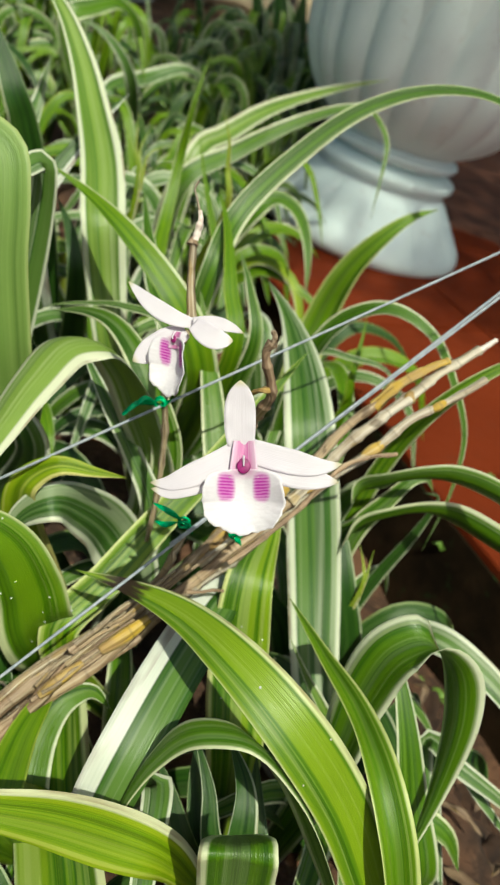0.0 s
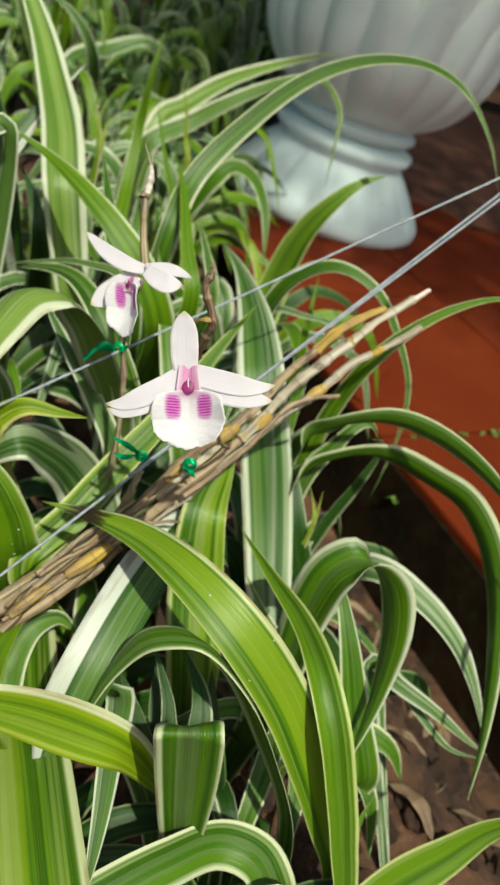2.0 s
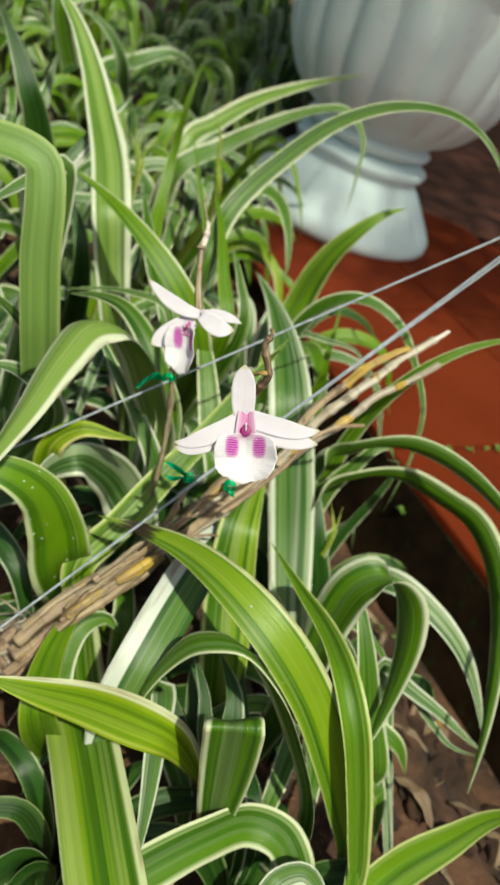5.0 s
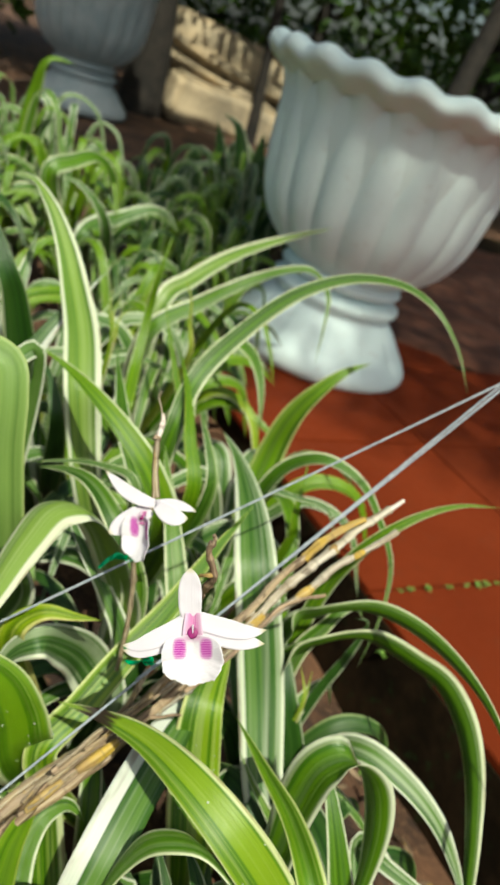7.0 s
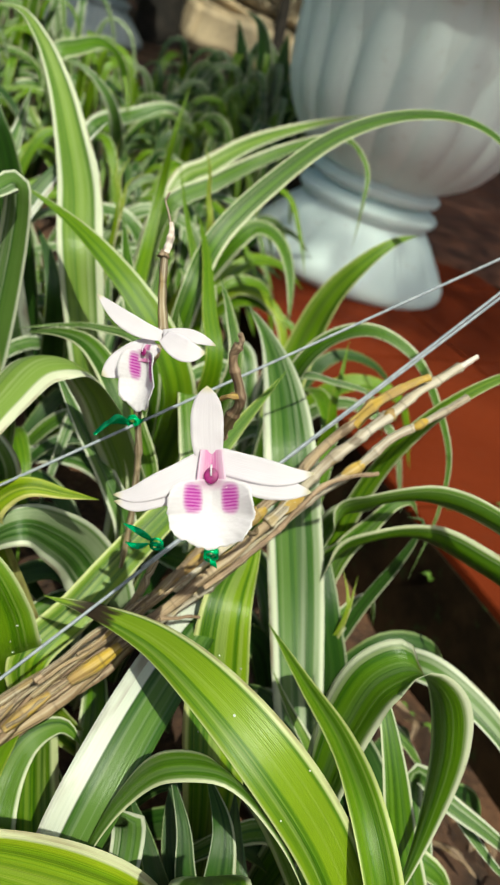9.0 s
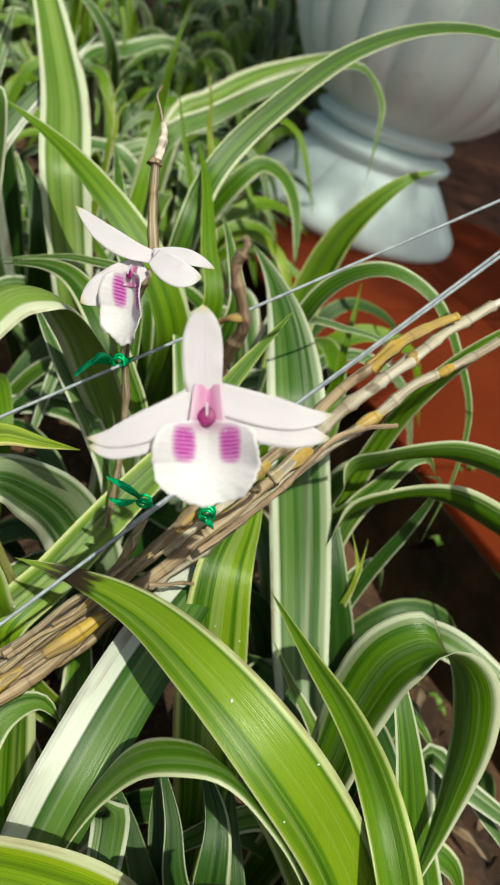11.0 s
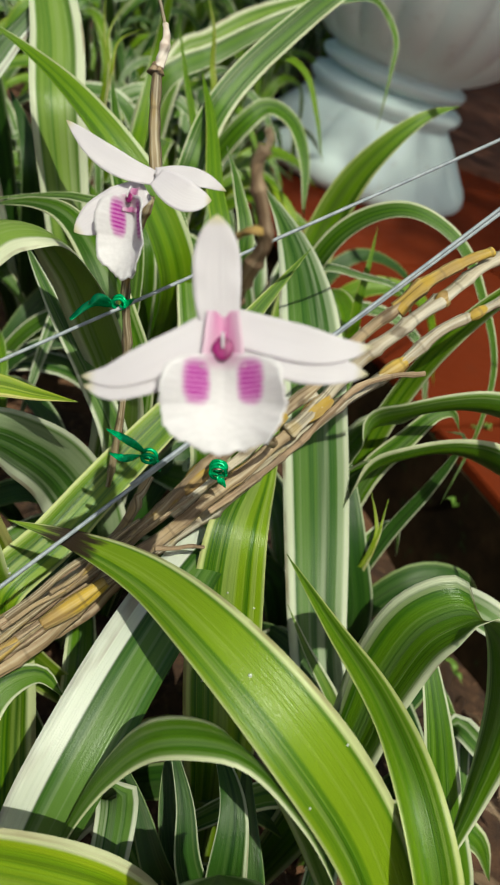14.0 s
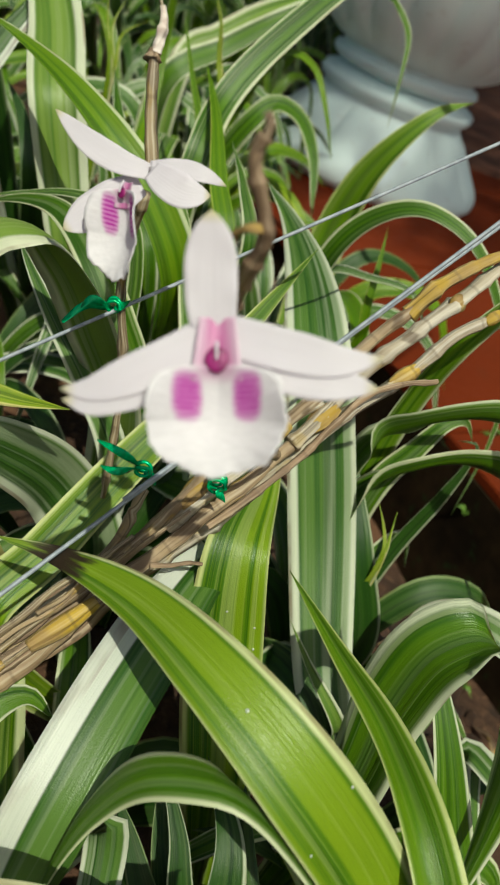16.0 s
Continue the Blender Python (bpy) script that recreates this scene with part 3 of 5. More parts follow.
plant_a = strap_plant(0.2, 0.18, -0.06)
plant_b = strap_plant(0.14, 0.27, -0.06)
plant_c = strap_plant(0.17, 0.43, -0.06)
plant_d = strap_plant(0.14, 0.66, -0.05)
plant_e = strap_plant(0.02, 0.66, -0.05)
plant_f = strap_plant(0.08, 0.37, -0.06)
plant_g = strap_plant(0.0, 0.44, -0.06)
plant_h = strap_plant(0.02, 0.27, -0.06)
plant_i = strap_plant(-0.15, 0.55, -0.06)
plant_j = strap_plant(-0.03, 1.02, -0.05)
plant_k = strap_plant(-0.17, 1.62, -0.05)
plant_m = strap_plant(0.3, 0.22, -0.06)
plant_n = strap_plant(-0.1, 0.8, -0.05)
dew(blade(plant_a, 0.0335, W, [(0.2060, 0.1500, -0.0600), (0.2103, 0.1680, 0.0432), (0.1884, 0.1750, 0.0928), (0.1666, 0.1840, 0.1323), (0.1421, 0.1950, 0.1689), (0.1060, 0.2060, 0.2064), (0.0754, 0.2300, 0.2162), (0.0472, 0.2620, 0.2072), (0.0161, 0.2870, 0.1931), (-0.0126, 0.2980, 0.1860)], start=0.35, full=0.7, face=(-0.08, -0.6, 0.8), channel=0.14), 3, 0, 0.5, 0.75)
blade(plant_a, 0.0190, G, [(0.2050, 0.1300, -0.0600), (0.2122, 0.1500, 0.0386), (0.1944, 0.1630, 0.0977), (0.1804, 0.1740, 0.1352), (0.1674, 0.1870, 0.1663), (0.1575, 0.2120, 0.1808), (0.1501, 0.2500, 0.1763), (0.1364, 0.2900, 0.1686), (0.1180, 0.3350, 0.1640)], channel=0.85, taper=(0.6, 1.5))
blade(plant_b, 0.0352, M, [(0.151, 0.266, -0.060), (0.161, 0.262, 0.112), (0.163, 0.273, 0.164), (0.169, 0.275, 0.197), (0.183, 0.274, 0.211), (0.200, 0.270, 0.203), (0.214, 0.263, 0.174), (0.220, 0.249, 0.122), (0.212, 0.224, 0.080)], side_on=(0.53, -0.75, 0.32))
blade(plant_c, 0.0222, S, [(0.177, 0.420, -0.060), (0.212, 0.366, 0.071), (0.218, 0.373, 0.110), (0.235, 0.356, 0.133), (0.265, 0.336, 0.131), (0.295, 0.315, 0.116), (0.319, 0.297, 0.088), (0.336, 0.279, 0.057)])
blade(plant_c, 0.0265, M, [(0.1630, 0.4200, -0.0600), (0.1680, 0.4270, 0.1460), (0.1900, 0.4190, 0.1820), (0.2320, 0.4300, 0.1870), (0.2700, 0.4100, 0.1870), (0.2912, 0.3920, 0.1862), (0.3052, 0.3660, 0.1770), (0.3102, 0.3330, 0.1630), (0.3070, 0.2900, 0.1415), (0.3068, 0.2500, 0.1011), (0.2999, 0.2170, 0.0716)], side_on=(0.26, -0.46, 0.86), taper=(0.6, 1.8))
blade(plant_c, 0.0225, M, [(0.165, 0.441, -0.060), (0.164, 0.443, 0.166), (0.182, 0.426, 0.206), (0.216, 0.414, 0.229), (0.247, 0.391, 0.237), (0.281, 0.354, 0.233), (0.307, 0.321, 0.215), (0.319, 0.290, 0.191)], side_on=(0.26, -0.46, 0.86))
blade(plant_c, 0.0190, G, [(0.1760, 0.4400, -0.0600), (0.1792, 0.4600, 0.1457), (0.1844, 0.4550, 0.2074), (0.1912, 0.4450, 0.2475), (0.2074, 0.4400, 0.2837), (0.2310, 0.4400, 0.3106), (0.2580, 0.4400, 0.3280), (0.2910, 0.4400, 0.3354)], taper=(0.3, 1.8))
blade(plant_d, 0.0213, M, [(0.138, 0.648, -0.050), (0.131, 0.590, 0.213), (0.149, 0.582, 0.254), (0.177, 0.567, 0.275), (0.212, 0.552, 0.268), (0.242, 0.537, 0.236), (0.264, 0.526, 0.199), (0.268, 0.509, 0.156), (0.263, 0.494, 0.095)], taper=(0.3, 0.9))
blade(plant_d, 0.0400, G, [(0.1420, 0.6720, -0.0500), (0.1568, 0.7500, 0.1558), (0.1674, 0.7440, 0.2311), (0.1879, 0.7380, 0.2766), (0.2103, 0.7430, 0.3022), (0.2376, 0.7600, 0.3130)], taper=(0.4, 1.7))
blade(plant_e, 0.0222, M, [(0.022, 0.648, -0.050), (0.029, 0.600, 0.251), (0.041, 0.643, 0.293), (0.078, 0.672, 0.345), (0.121, 0.687, 0.391), (0.169, 0.688, 0.420), (0.215, 0.672, 0.431), (0.248, 0.649, 0.423), (0.279, 0.631, 0.395), (0.299, 0.614, 0.361)], taper=(0.35, 1.6))
blade(plant_j, 0.0340, C, [(-0.0280, 1.0320, -0.0500), (-0.0154, 1.0600, 0.2240), (0.0184, 1.1200, 0.2460), (0.0613, 1.1700, 0.2760), (0.1079, 1.2200, 0.2973), (0.1757, 1.2800, 0.3224), (0.2521, 1.3500, 0.3428)], taper=(0.3, 1.5))
blade(plant_j, 0.0310, M, [(-0.0270, 1.0080, -0.0500), (-0.0209, 0.9000, 0.2303), (0.0283, 0.9300, 0.2684), (0.0658, 0.9400, 0.2986), (0.1044, 0.9500, 0.3252), (0.1404, 0.9500, 0.3461), (0.1668, 0.9500, 0.3534), (0.1901, 0.9600, 0.3409), (0.2023, 0.9400, 0.3239), (0.2043, 0.9200, 0.2938), (0.2056, 0.9000, 0.2464)], taper=(0.3, 1.1))
blade(plant_j, 0.0239, M, [(-0.020, 1.013, -0.050), (0.070, 0.943, 0.199), (0.094, 0.949, 0.226), (0.120, 0.935, 0.223), (0.141, 0.902, 0.199), (0.155, 0.857, 0.147)])
blade(plant_j, 0.0112, P, [(-0.019, 1.016, -0.050), (0.089, 0.984, 0.268), (0.121, 0.959, 0.270), (0.143, 0.926, 0.240), (0.158, 0.880, 0.205)])
blade(plant_c, 0.0423, S, [(0.172, 0.418, -0.060), (0.185, 0.324, 0.023), (0.169, 0.362, 0.063), (0.153, 0.408, 0.118), (0.139, 0.429, 0.162), (0.119, 0.455, 0.219), (0.110, 0.525, 0.235), (0.098, 0.597, 0.238), (0.081, 0.635, 0.244)], face=(-0.08, -0.68, 0.73), channel=0.14)
blade(plant_c, 0.0270, D, [(0.1780, 0.4210, -0.0600), (0.1994, 0.4000, 0.0466), (0.1789, 0.4100, 0.1056), (0.1661, 0.4400, 0.1392), (0.1564, 0.4800, 0.1643)], channel=0.2)
dew(blade(plant_b, 0.0393, B, [(0.128, 0.273, -0.060), (0.109, 0.277, 0.067), (0.097, 0.307, 0.121), (0.089, 0.329, 0.177), (0.099, 0.371, 0.182), (0.108, 0.414, 0.191)], face=(-0.05, -0.65, 0.76), channel=0.14), 5, 16, 0.5, 0.85)
blade(plant_f, 0.0325, H, [(0.0818, 0.3400, 0.1603), (0.0704, 0.3150, 0.1603), (0.0491, 0.2580, 0.1579), (0.0355, 0.2220, 0.1405), (0.0271, 0.2050, 0.1110), (0.0193, 0.1950, 0.0637)], start=0.8, full=0.3, face=(-0.03, -0.61, 0.79), channel=0.14, taper=(0.65, 2.4))
blade(plant_a, 0.0229, M, [(0.188, 0.179, -0.060), (0.170, 0.178, 0.078), (0.139, 0.188, 0.140), (0.111, 0.196, 0.180), (0.085, 0.205, 0.196), (0.062, 0.211, 0.185), (0.048, 0.212, 0.155), (0.038, 0.203, 0.119), (0.036, 0.192, 0.094)], side_on=(0.42, -0.83, 0.34))
blade(plant_b, 0.0335, M, [(0.1370, 0.2580, -0.0600), (0.1233, 0.1760, -0.0119), (0.1063, 0.1660, 0.0754), (0.0946, 0.1580, 0.1393), (0.0870, 0.1530, 0.1796), (0.0841, 0.1520, 0.1942), (0.0843, 0.1560, 0.1929), (0.0865, 0.1650, 0.1820), (0.0915, 0.1800, 0.1583)], start=0.12, full=0.85, channel=0.16, taper=(0.85, 2.0), side_on=(0.9622, -0.0109, 0.2720))
blade(plant_b, 0.0335, Y, [(0.1180, 0.2050, 0.0189), (0.0847, 0.1880, 0.0937), (0.0621, 0.1810, 0.1293), (0.0372, 0.1780, 0.1447), (0.0072, 0.1720, 0.1622), (-0.0241, 0.1630, 0.1782), (-0.0531, 0.1580, 0.1887)], start=0.0, full=0.75)
blade(plant_h, 0.0440, B, [(0.0140, 0.2800, -0.0600), (-0.0225, 0.3530, 0.0600), (-0.0125, 0.3160, 0.0550), (-0.0045, 0.2750, 0.0610), (0.0045, 0.2340, 0.0690), (0.0185, 0.1820, 0.0850), (0.0335, 0.1270, 0.0970), (0.0465, 0.0850, 0.0980), (0.0595, 0.0460, 0.0860)], tip=0)
blade(plant_h, 0.0190, S, [(0.028, 0.261, -0.060), (0.057, 0.229, 0.108), (0.057, 0.186, 0.105), (0.057, 0.154, 0.098), (0.055, 0.113, 0.089)])
blade(plant_b, 0.0274, M, [(0.143, 0.258, -0.060), (0.168, 0.151, 0.052), (0.153, 0.162, 0.071), (0.129, 0.165, 0.077), (0.097, 0.147, 0.083), (0.063, 0.124, 0.083), (0.039, 0.106, 0.079)], tip=0)
blade(plant_m, 0.0349, G, [(0.291, 0.212, -0.060), (0.215, 0.142, 0.013), (0.238, 0.160, 0.057), (0.264, 0.169, 0.089), (0.283, 0.173, 0.117), (0.303, 0.167, 0.142)])
blade(plant_m, 0.0300, S, [(0.292, 0.211, -0.060), (0.225, 0.132, 0.013), (0.260, 0.140, 0.033), (0.298, 0.135, 0.066), (0.324, 0.126, 0.079)])
blade(plant_m, 0.0154, S, [(0.295, 0.231, -0.060), (0.250, 0.324, 0.067), (0.265, 0.303, 0.072), (0.295, 0.289, 0.065), (0.326, 0.280, 0.050), (0.344, 0.273, 0.044)])
blade(plant_m, 0.0105, S, [(0.296, 0.231, -0.060), (0.263, 0.326, 0.061), (0.290, 0.294, 0.052), (0.314, 0.277, 0.041), (0.339, 0.272, 0.040)])
blade(plant_a, 0.0125, P, [(0.200, 0.168, -0.060), (0.202, 0.132, 0.050), (0.209, 0.164, 0.057), (0.220, 0.192, 0.066), (0.232, 0.210, 0.071)])
blade(plant_a, 0.0222, S, [(0.192, 0.171, -0.060), (0.142, 0.122, 0.059), (0.150, 0.136, 0.068), (0.165, 0.140, 0.075), (0.180, 0.133, 0.065), (0.189, 0.118, 0.050)])
blade(plant_i, 0.0275, U, [(-0.1510, 0.5380, -0.0600), (-0.1698, 0.4200, 0.3700), (-0.1354, 0.4150, 0.3716), (-0.1128, 0.4120, 0.3713), (-0.1003, 0.4100, 0.3660), (-0.0943, 0.4020, 0.3465), (-0.0907, 0.3950, 0.3109), (-0.0842, 0.3930, 0.2654), (-0.0787, 0.3990, 0.2183)], tip=0, channel=0.5, start=0.35, full=1.0)
blade(plant_g, 0.0430, C, [(0.008, 0.431, -0.060), (0.021, 0.416, 0.174), (0.005, 0.411, 0.217), (-0.012, 0.408, 0.249), (-0.032, 0.407, 0.266), (-0.049, 0.396, 0.268), (-0.061, 0.365, 0.258), (-0.073, 0.319, 0.239), (-0.084, 0.274, 0.227), (-0.090, 0.248, 0.215)], side_on=(0.86, -0.65, 0.1))
dew(blade(plant_g, 0.0475, G, [(-0.003, 0.428, -0.060), (-0.029, 0.310, 0.116), (-0.037, 0.303, 0.157), (-0.051, 0.299, 0.190), (-0.070, 0.293, 0.208), (-0.095, 0.288, 0.214), (-0.123, 0.278, 0.211)], start=0.3, face=(0.07, -0.64, 0.77), channel=0.14), 26, 33, 0.4, 0.85)
blade(plant_g, 0.0430, S, [(0.005, 0.429, -0.060), (0.020, 0.397, 0.091), (0.001, 0.393, 0.129), (-0.019, 0.364, 0.171), (-0.036, 0.340, 0.194), (-0.054, 0.341, 0.176), (-0.061, 0.338, 0.145)])
blade(plant_g, 0.0295, Y, [(-0.006, 0.430, -0.060), (-0.056, 0.343, 0.194), (-0.048, 0.344, 0.210), (-0.035, 0.343, 0.220), (-0.015, 0.345, 0.219), (0.003, 0.349, 0.217)], full=0.4)
blade(plant_g, 0.0234, M, [(0.010, 0.433, -0.060), (0.025, 0.422, 0.183), (0.009, 0.426, 0.222), (-0.009, 0.441, 0.245), (-0.031, 0.468, 0.252), (-0.054, 0.492, 0.244), (-0.081, 0.510, 0.229)])
blade(plant_g, 0.0178, S, [(0.007, 0.430, -0.060), (0.024, 0.406, 0.146), (0.001, 0.419, 0.184), (-0.021, 0.431, 0.209), (-0.040, 0.452, 0.224), (-0.053, 0.476, 0.227)])
blade(plant_g, 0.0099, M, [(0.001, 0.452, -0.060), (0.003, 0.489, 0.249), (-0.028, 0.502, 0.250), (-0.062, 0.516, 0.237), (-0.092, 0.518, 0.225)])
blade(plant_e, 0.0268, P, [(0.021, 0.648, -0.050), (0.037, 0.492, 0.217), (0.015, 0.494, 0.259), (-0.011, 0.506, 0.282), (-0.046, 0.530, 0.300), (-0.080, 0.558, 0.308), (-0.110, 0.568, 0.316)])
blade(plant_e, 0.0390, C, [(0.0120, 0.6510, -0.0500), (-0.0394, 0.5800, 0.1721), (-0.0544, 0.5900, 0.2265), (-0.0659, 0.6000, 0.2722), (-0.0808, 0.6500, 0.3014), (-0.1036, 0.7100, 0.3264), (-0.1266, 0.7500, 0.3576), (-0.1545, 0.7800, 0.3883), (-0.1813, 0.8000, 0.4034), (-0.2068, 0.8000, 0.4011)], start=0.28, full=0.65)
blade(plant_n, 0.0270, H, [(-0.1030, 0.7890, -0.0500), (-0.1367, 0.6700, 0.2370), (-0.1238, 0.6850, 0.2704), (-0.1079, 0.7050, 0.2981), (-0.0912, 0.7230, 0.3242), (-0.0777, 0.7410, 0.3417)])
blade(plant_k, 0.0405, S, [(-0.172, 1.608, -0.050), (-0.197, 1.451, 0.175), (-0.142, 1.566, 0.204), (-0.087, 1.604, 0.227), (-0.050, 1.624, 0.218), (-0.025, 1.619, 0.192)])
blade(plant_k, 0.0364, M, [(-0.176, 1.610, -0.050), (-0.277, 1.442, 0.281), (-0.245, 1.471, 0.301), (-0.213, 1.517, 0.312), (-0.186, 1.558, 0.289), (-0.162, 1.597, 0.216), (-0.149, 1.607, 0.162)])
blade(plant_j, 0.0176, P, [(-0.030, 1.008, -0.050), (-0.026, 0.774, 0.171), (-0.028, 0.841, 0.202), (-0.028, 0.881, 0.256), (-0.025, 0.879, 0.321), (-0.019, 0.890, 0.372)])
blade(plant_j, 0.0120, P, [(-0.027, 1.008, -0.050), (0.039, 0.713, 0.211), (0.023, 0.748, 0.240), (0.006, 0.790, 0.268), (-0.012, 0.842, 0.301)])
blade(plant_i, 0.0276, S, [(-0.139, 0.545, -0.060), (-0.104, 0.530, 0.327), (-0.112, 0.517, 0.324), (-0.129, 0.489, 0.316), (-0.152, 0.455, 0.300)])
blade(plant_i, 0.0221, M, [(-0.143, 0.540, -0.060), (-0.078, 0.446, 0.201), (-0.104, 0.439, 0.233), (-0.134, 0.419, 0.269)])
blade(plant_i, 0.0325, S, [(-0.144, 0.540, -0.060), (-0.065, 0.415, 0.173), (-0.079, 0.413, 0.198), (-0.099, 0.403, 0.214), (-0.125, 0.390, 0.219)])
blade(plant_n, 0.0320, S, [(-0.111, 0.803, -0.050), (-0.187, 0.826, 0.231), (-0.185, 0.825, 0.259), (-0.183, 0.856, 0.288), (-0.178, 0.868, 0.329)])
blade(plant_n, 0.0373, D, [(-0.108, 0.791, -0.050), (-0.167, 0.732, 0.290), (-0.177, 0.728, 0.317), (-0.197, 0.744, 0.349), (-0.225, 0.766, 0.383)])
blade(plant_k, 0.0285, S, [(-0.169, 1.608, -0.050), (-0.157, 1.384, 0.227), (-0.188, 1.370, 0.272), (-0.225, 1.369, 0.291), (-0.253, 1.365, 0.290)])
blade(plant_h, 0.0290, M, [(0.011, 0.262, -0.060), (-0.013, 0.241, 0.062), (-0.013, 0.264, 0.078), (-0.004, 0.281, 0.092), (0.012, 0.291, 0.094), (0.026, 0.288, 0.083)])
blade(plant_h, 0.0246, P, [(0.014, 0.259, -0.060), (-0.020, 0.195, 0.116), (-0.020, 0.234, 0.118), (-0.014, 0.264, 0.116), (-0.009, 0.300, 0.107)])
blade(plant_c, 0.0170, M, [(0.1800, 0.4240, -0.0600), (0.1787, 0.4400, 0.1426), (0.1939, 0.4450, 0.1739), (0.2073, 0.4500, 0.1947), (0.2201, 0.4570, 0.1946), (0.2330, 0.4630, 0.1794)], start=0.6, taper=(0.6, 2.0))
blade(plant_c, 0.0120, D, [(0.1850, 0.4300, -0.0600), (0.2223, 0.4650, 0.0779), (0.2353, 0.4680, 0.1244), (0.2421, 0.4700, 0.1567), (0.2410, 0.4700, 0.1724), (0.2278, 0.4680, 0.1738)], start=0.7)
blade(plant_e, 0.0267, M, [(0.023, 0.648, -0.050), (0.078, 0.422, 0.143), (0.062, 0.445, 0.177), (0.047, 0.480, 0.210), (0.034, 0.524, 0.233), (0.023, 0.567, 0.249)])
blade(plant_f, 0.0243, B, [(0.070, 0.364, -0.060), (-0.017, 0.311, 0.116), (0.004, 0.340, 0.139), (0.026, 0.371, 0.164), (0.052, 0.400, 0.196), (0.077, 0.430, 0.237), (0.101, 0.454, 0.275)])
blade(plant_d, 0.0087, S, [(0.139, 0.648, -0.050), (0.136, 0.605, 0.201), (0.168, 0.591, 0.212), (0.199, 0.582, 0.212), (0.219, 0.571, 0.182)])
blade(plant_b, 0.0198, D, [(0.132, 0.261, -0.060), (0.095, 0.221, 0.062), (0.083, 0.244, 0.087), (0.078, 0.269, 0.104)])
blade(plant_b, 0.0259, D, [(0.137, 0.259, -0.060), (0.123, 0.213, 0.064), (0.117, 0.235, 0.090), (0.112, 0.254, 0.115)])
blade(plant_c, 0.0270, M, [(0.1750, 0.4190, -0.0600), (0.2364, 0.2350, 0.0405), (0.2137, 0.2550, 0.0990), (0.1992, 0.2750, 0.1361), (0.1891, 0.3000, 0.1564), (0.1828, 0.3300, 0.1579)], channel=0.2)
blade(plant_c, 0.0110, C, [(0.1750, 0.4200, -0.0600), (0.1795, 0.3300, 0.0566), (0.1533, 0.3450, 0.0859), (0.1379, 0.3600, 0.1019)])
blade(plant_d, 0.0119, P, [(0.147, 0.650, -0.050), (0.180, 0.602, 0.159), (0.176, 0.603, 0.184), (0.176, 0.615, 0.213), (0.177, 0.634, 0.236)])
blade(plant_e, 0.0163, P, [(0.024, 0.649, -0.050), (0.058, 0.540, 0.226), (0.046, 0.568, 0.256), (0.034, 0.614, 0.285), (0.020, 0.664, 0.303)])
blade(plant_e, 0.0189, M, [(0.026, 0.650, -0.050), (0.077, 0.567, 0.216), (0.064, 0.595, 0.248), (0.050, 0.627, 0.266)])
blade(plant_e, 0.0203, M, [(0.019, 0.648, -0.050), (0.009, 0.555, 0.202), (-0.017, 0.613, 0.227), (-0.037, 0.696, 0.242), (-0.053, 0.756, 0.261)])
blade(plant_n, 0.0252, D, [(-0.099, 0.788, -0.050), (-0.091, 0.670, 0.191), (-0.107, 0.693, 0.222), (-0.127, 0.720, 0.238)])
blade(plant_k, 0.0467, P, [(-0.181, 1.626, -0.050), (-0.409, 1.746, 0.157), (-0.401, 1.751, 0.271), (-0.391, 1.748, 0.369), (-0.370, 1.739, 0.438), (-0.319, 1.749, 0.444)])
blade(plant_k, 0.0483, D, [(0.101, 2.061, 0.092), (0.051, 2.095, 0.257), (0.002, 2.112, 0.385)])
blade(plant_k, 0.0483, D, [(0.139, 2.061, 0.102), (0.103, 2.093, 0.257), (0.058, 2.111, 0.383), (0.014, 2.114, 0.406)])
blade(plant_k, 0.0483, D, [(0.179, 2.061, 0.114), (0.135, 2.095, 0.282), (0.127, 2.109, 0.389)])
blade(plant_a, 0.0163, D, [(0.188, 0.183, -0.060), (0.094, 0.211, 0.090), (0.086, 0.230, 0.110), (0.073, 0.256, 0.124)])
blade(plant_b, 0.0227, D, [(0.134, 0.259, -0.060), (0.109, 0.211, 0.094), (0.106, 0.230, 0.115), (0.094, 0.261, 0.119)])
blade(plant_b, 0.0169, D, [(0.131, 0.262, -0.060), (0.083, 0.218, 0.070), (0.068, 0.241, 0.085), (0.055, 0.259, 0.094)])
blade(plant_j, 0.0107, Y, [(-0.026, 1.009, -0.050), (0.035, 0.844, 0.238), (0.026, 0.846, 0.272), (0.020, 0.845, 0.303), (0.006, 0.842, 0.331)])
blade(plant_n, 0.0082, Y, [(-0.089, 0.796, -0.050), (-0.061, 0.785, 0.252), (-0.070, 0.794, 0.277), (-0.087, 0.800, 0.301)])
blade(plant_n, 0.0082, Y, [(-0.089, 0.796, -0.050), (-0.059, 0.786, 0.253), (-0.065, 0.796, 0.282), (-0.056, 0.804, 0.308)])
blade(plant_n, 0.0068, Y, [(-0.089, 0.796, -0.050), (-0.060, 0.786, 0.252), (-0.069, 0.795, 0.281), (-0.074, 0.805, 0.313)])
blade(plant_n, 0.0068, Y, [(-0.089, 0.796, -0.050), (-0.057, 0.786, 0.253), (-0.056, 0.795, 0.278), (-0.037, 0.800, 0.293)])
blade(plant_c, 0.0072, Y, [(0.179, 0.422, -0.060), (0.191, 0.410, 0.121), (0.189, 0.418, 0.130), (0.183, 0.430, 0.141)])
blade(plant_c, 0.0061, Y, [(0.179, 0.422, -0.060), (0.192, 0.410, 0.121), (0.193, 0.418, 0.131), (0.194, 0.426, 0.141)])


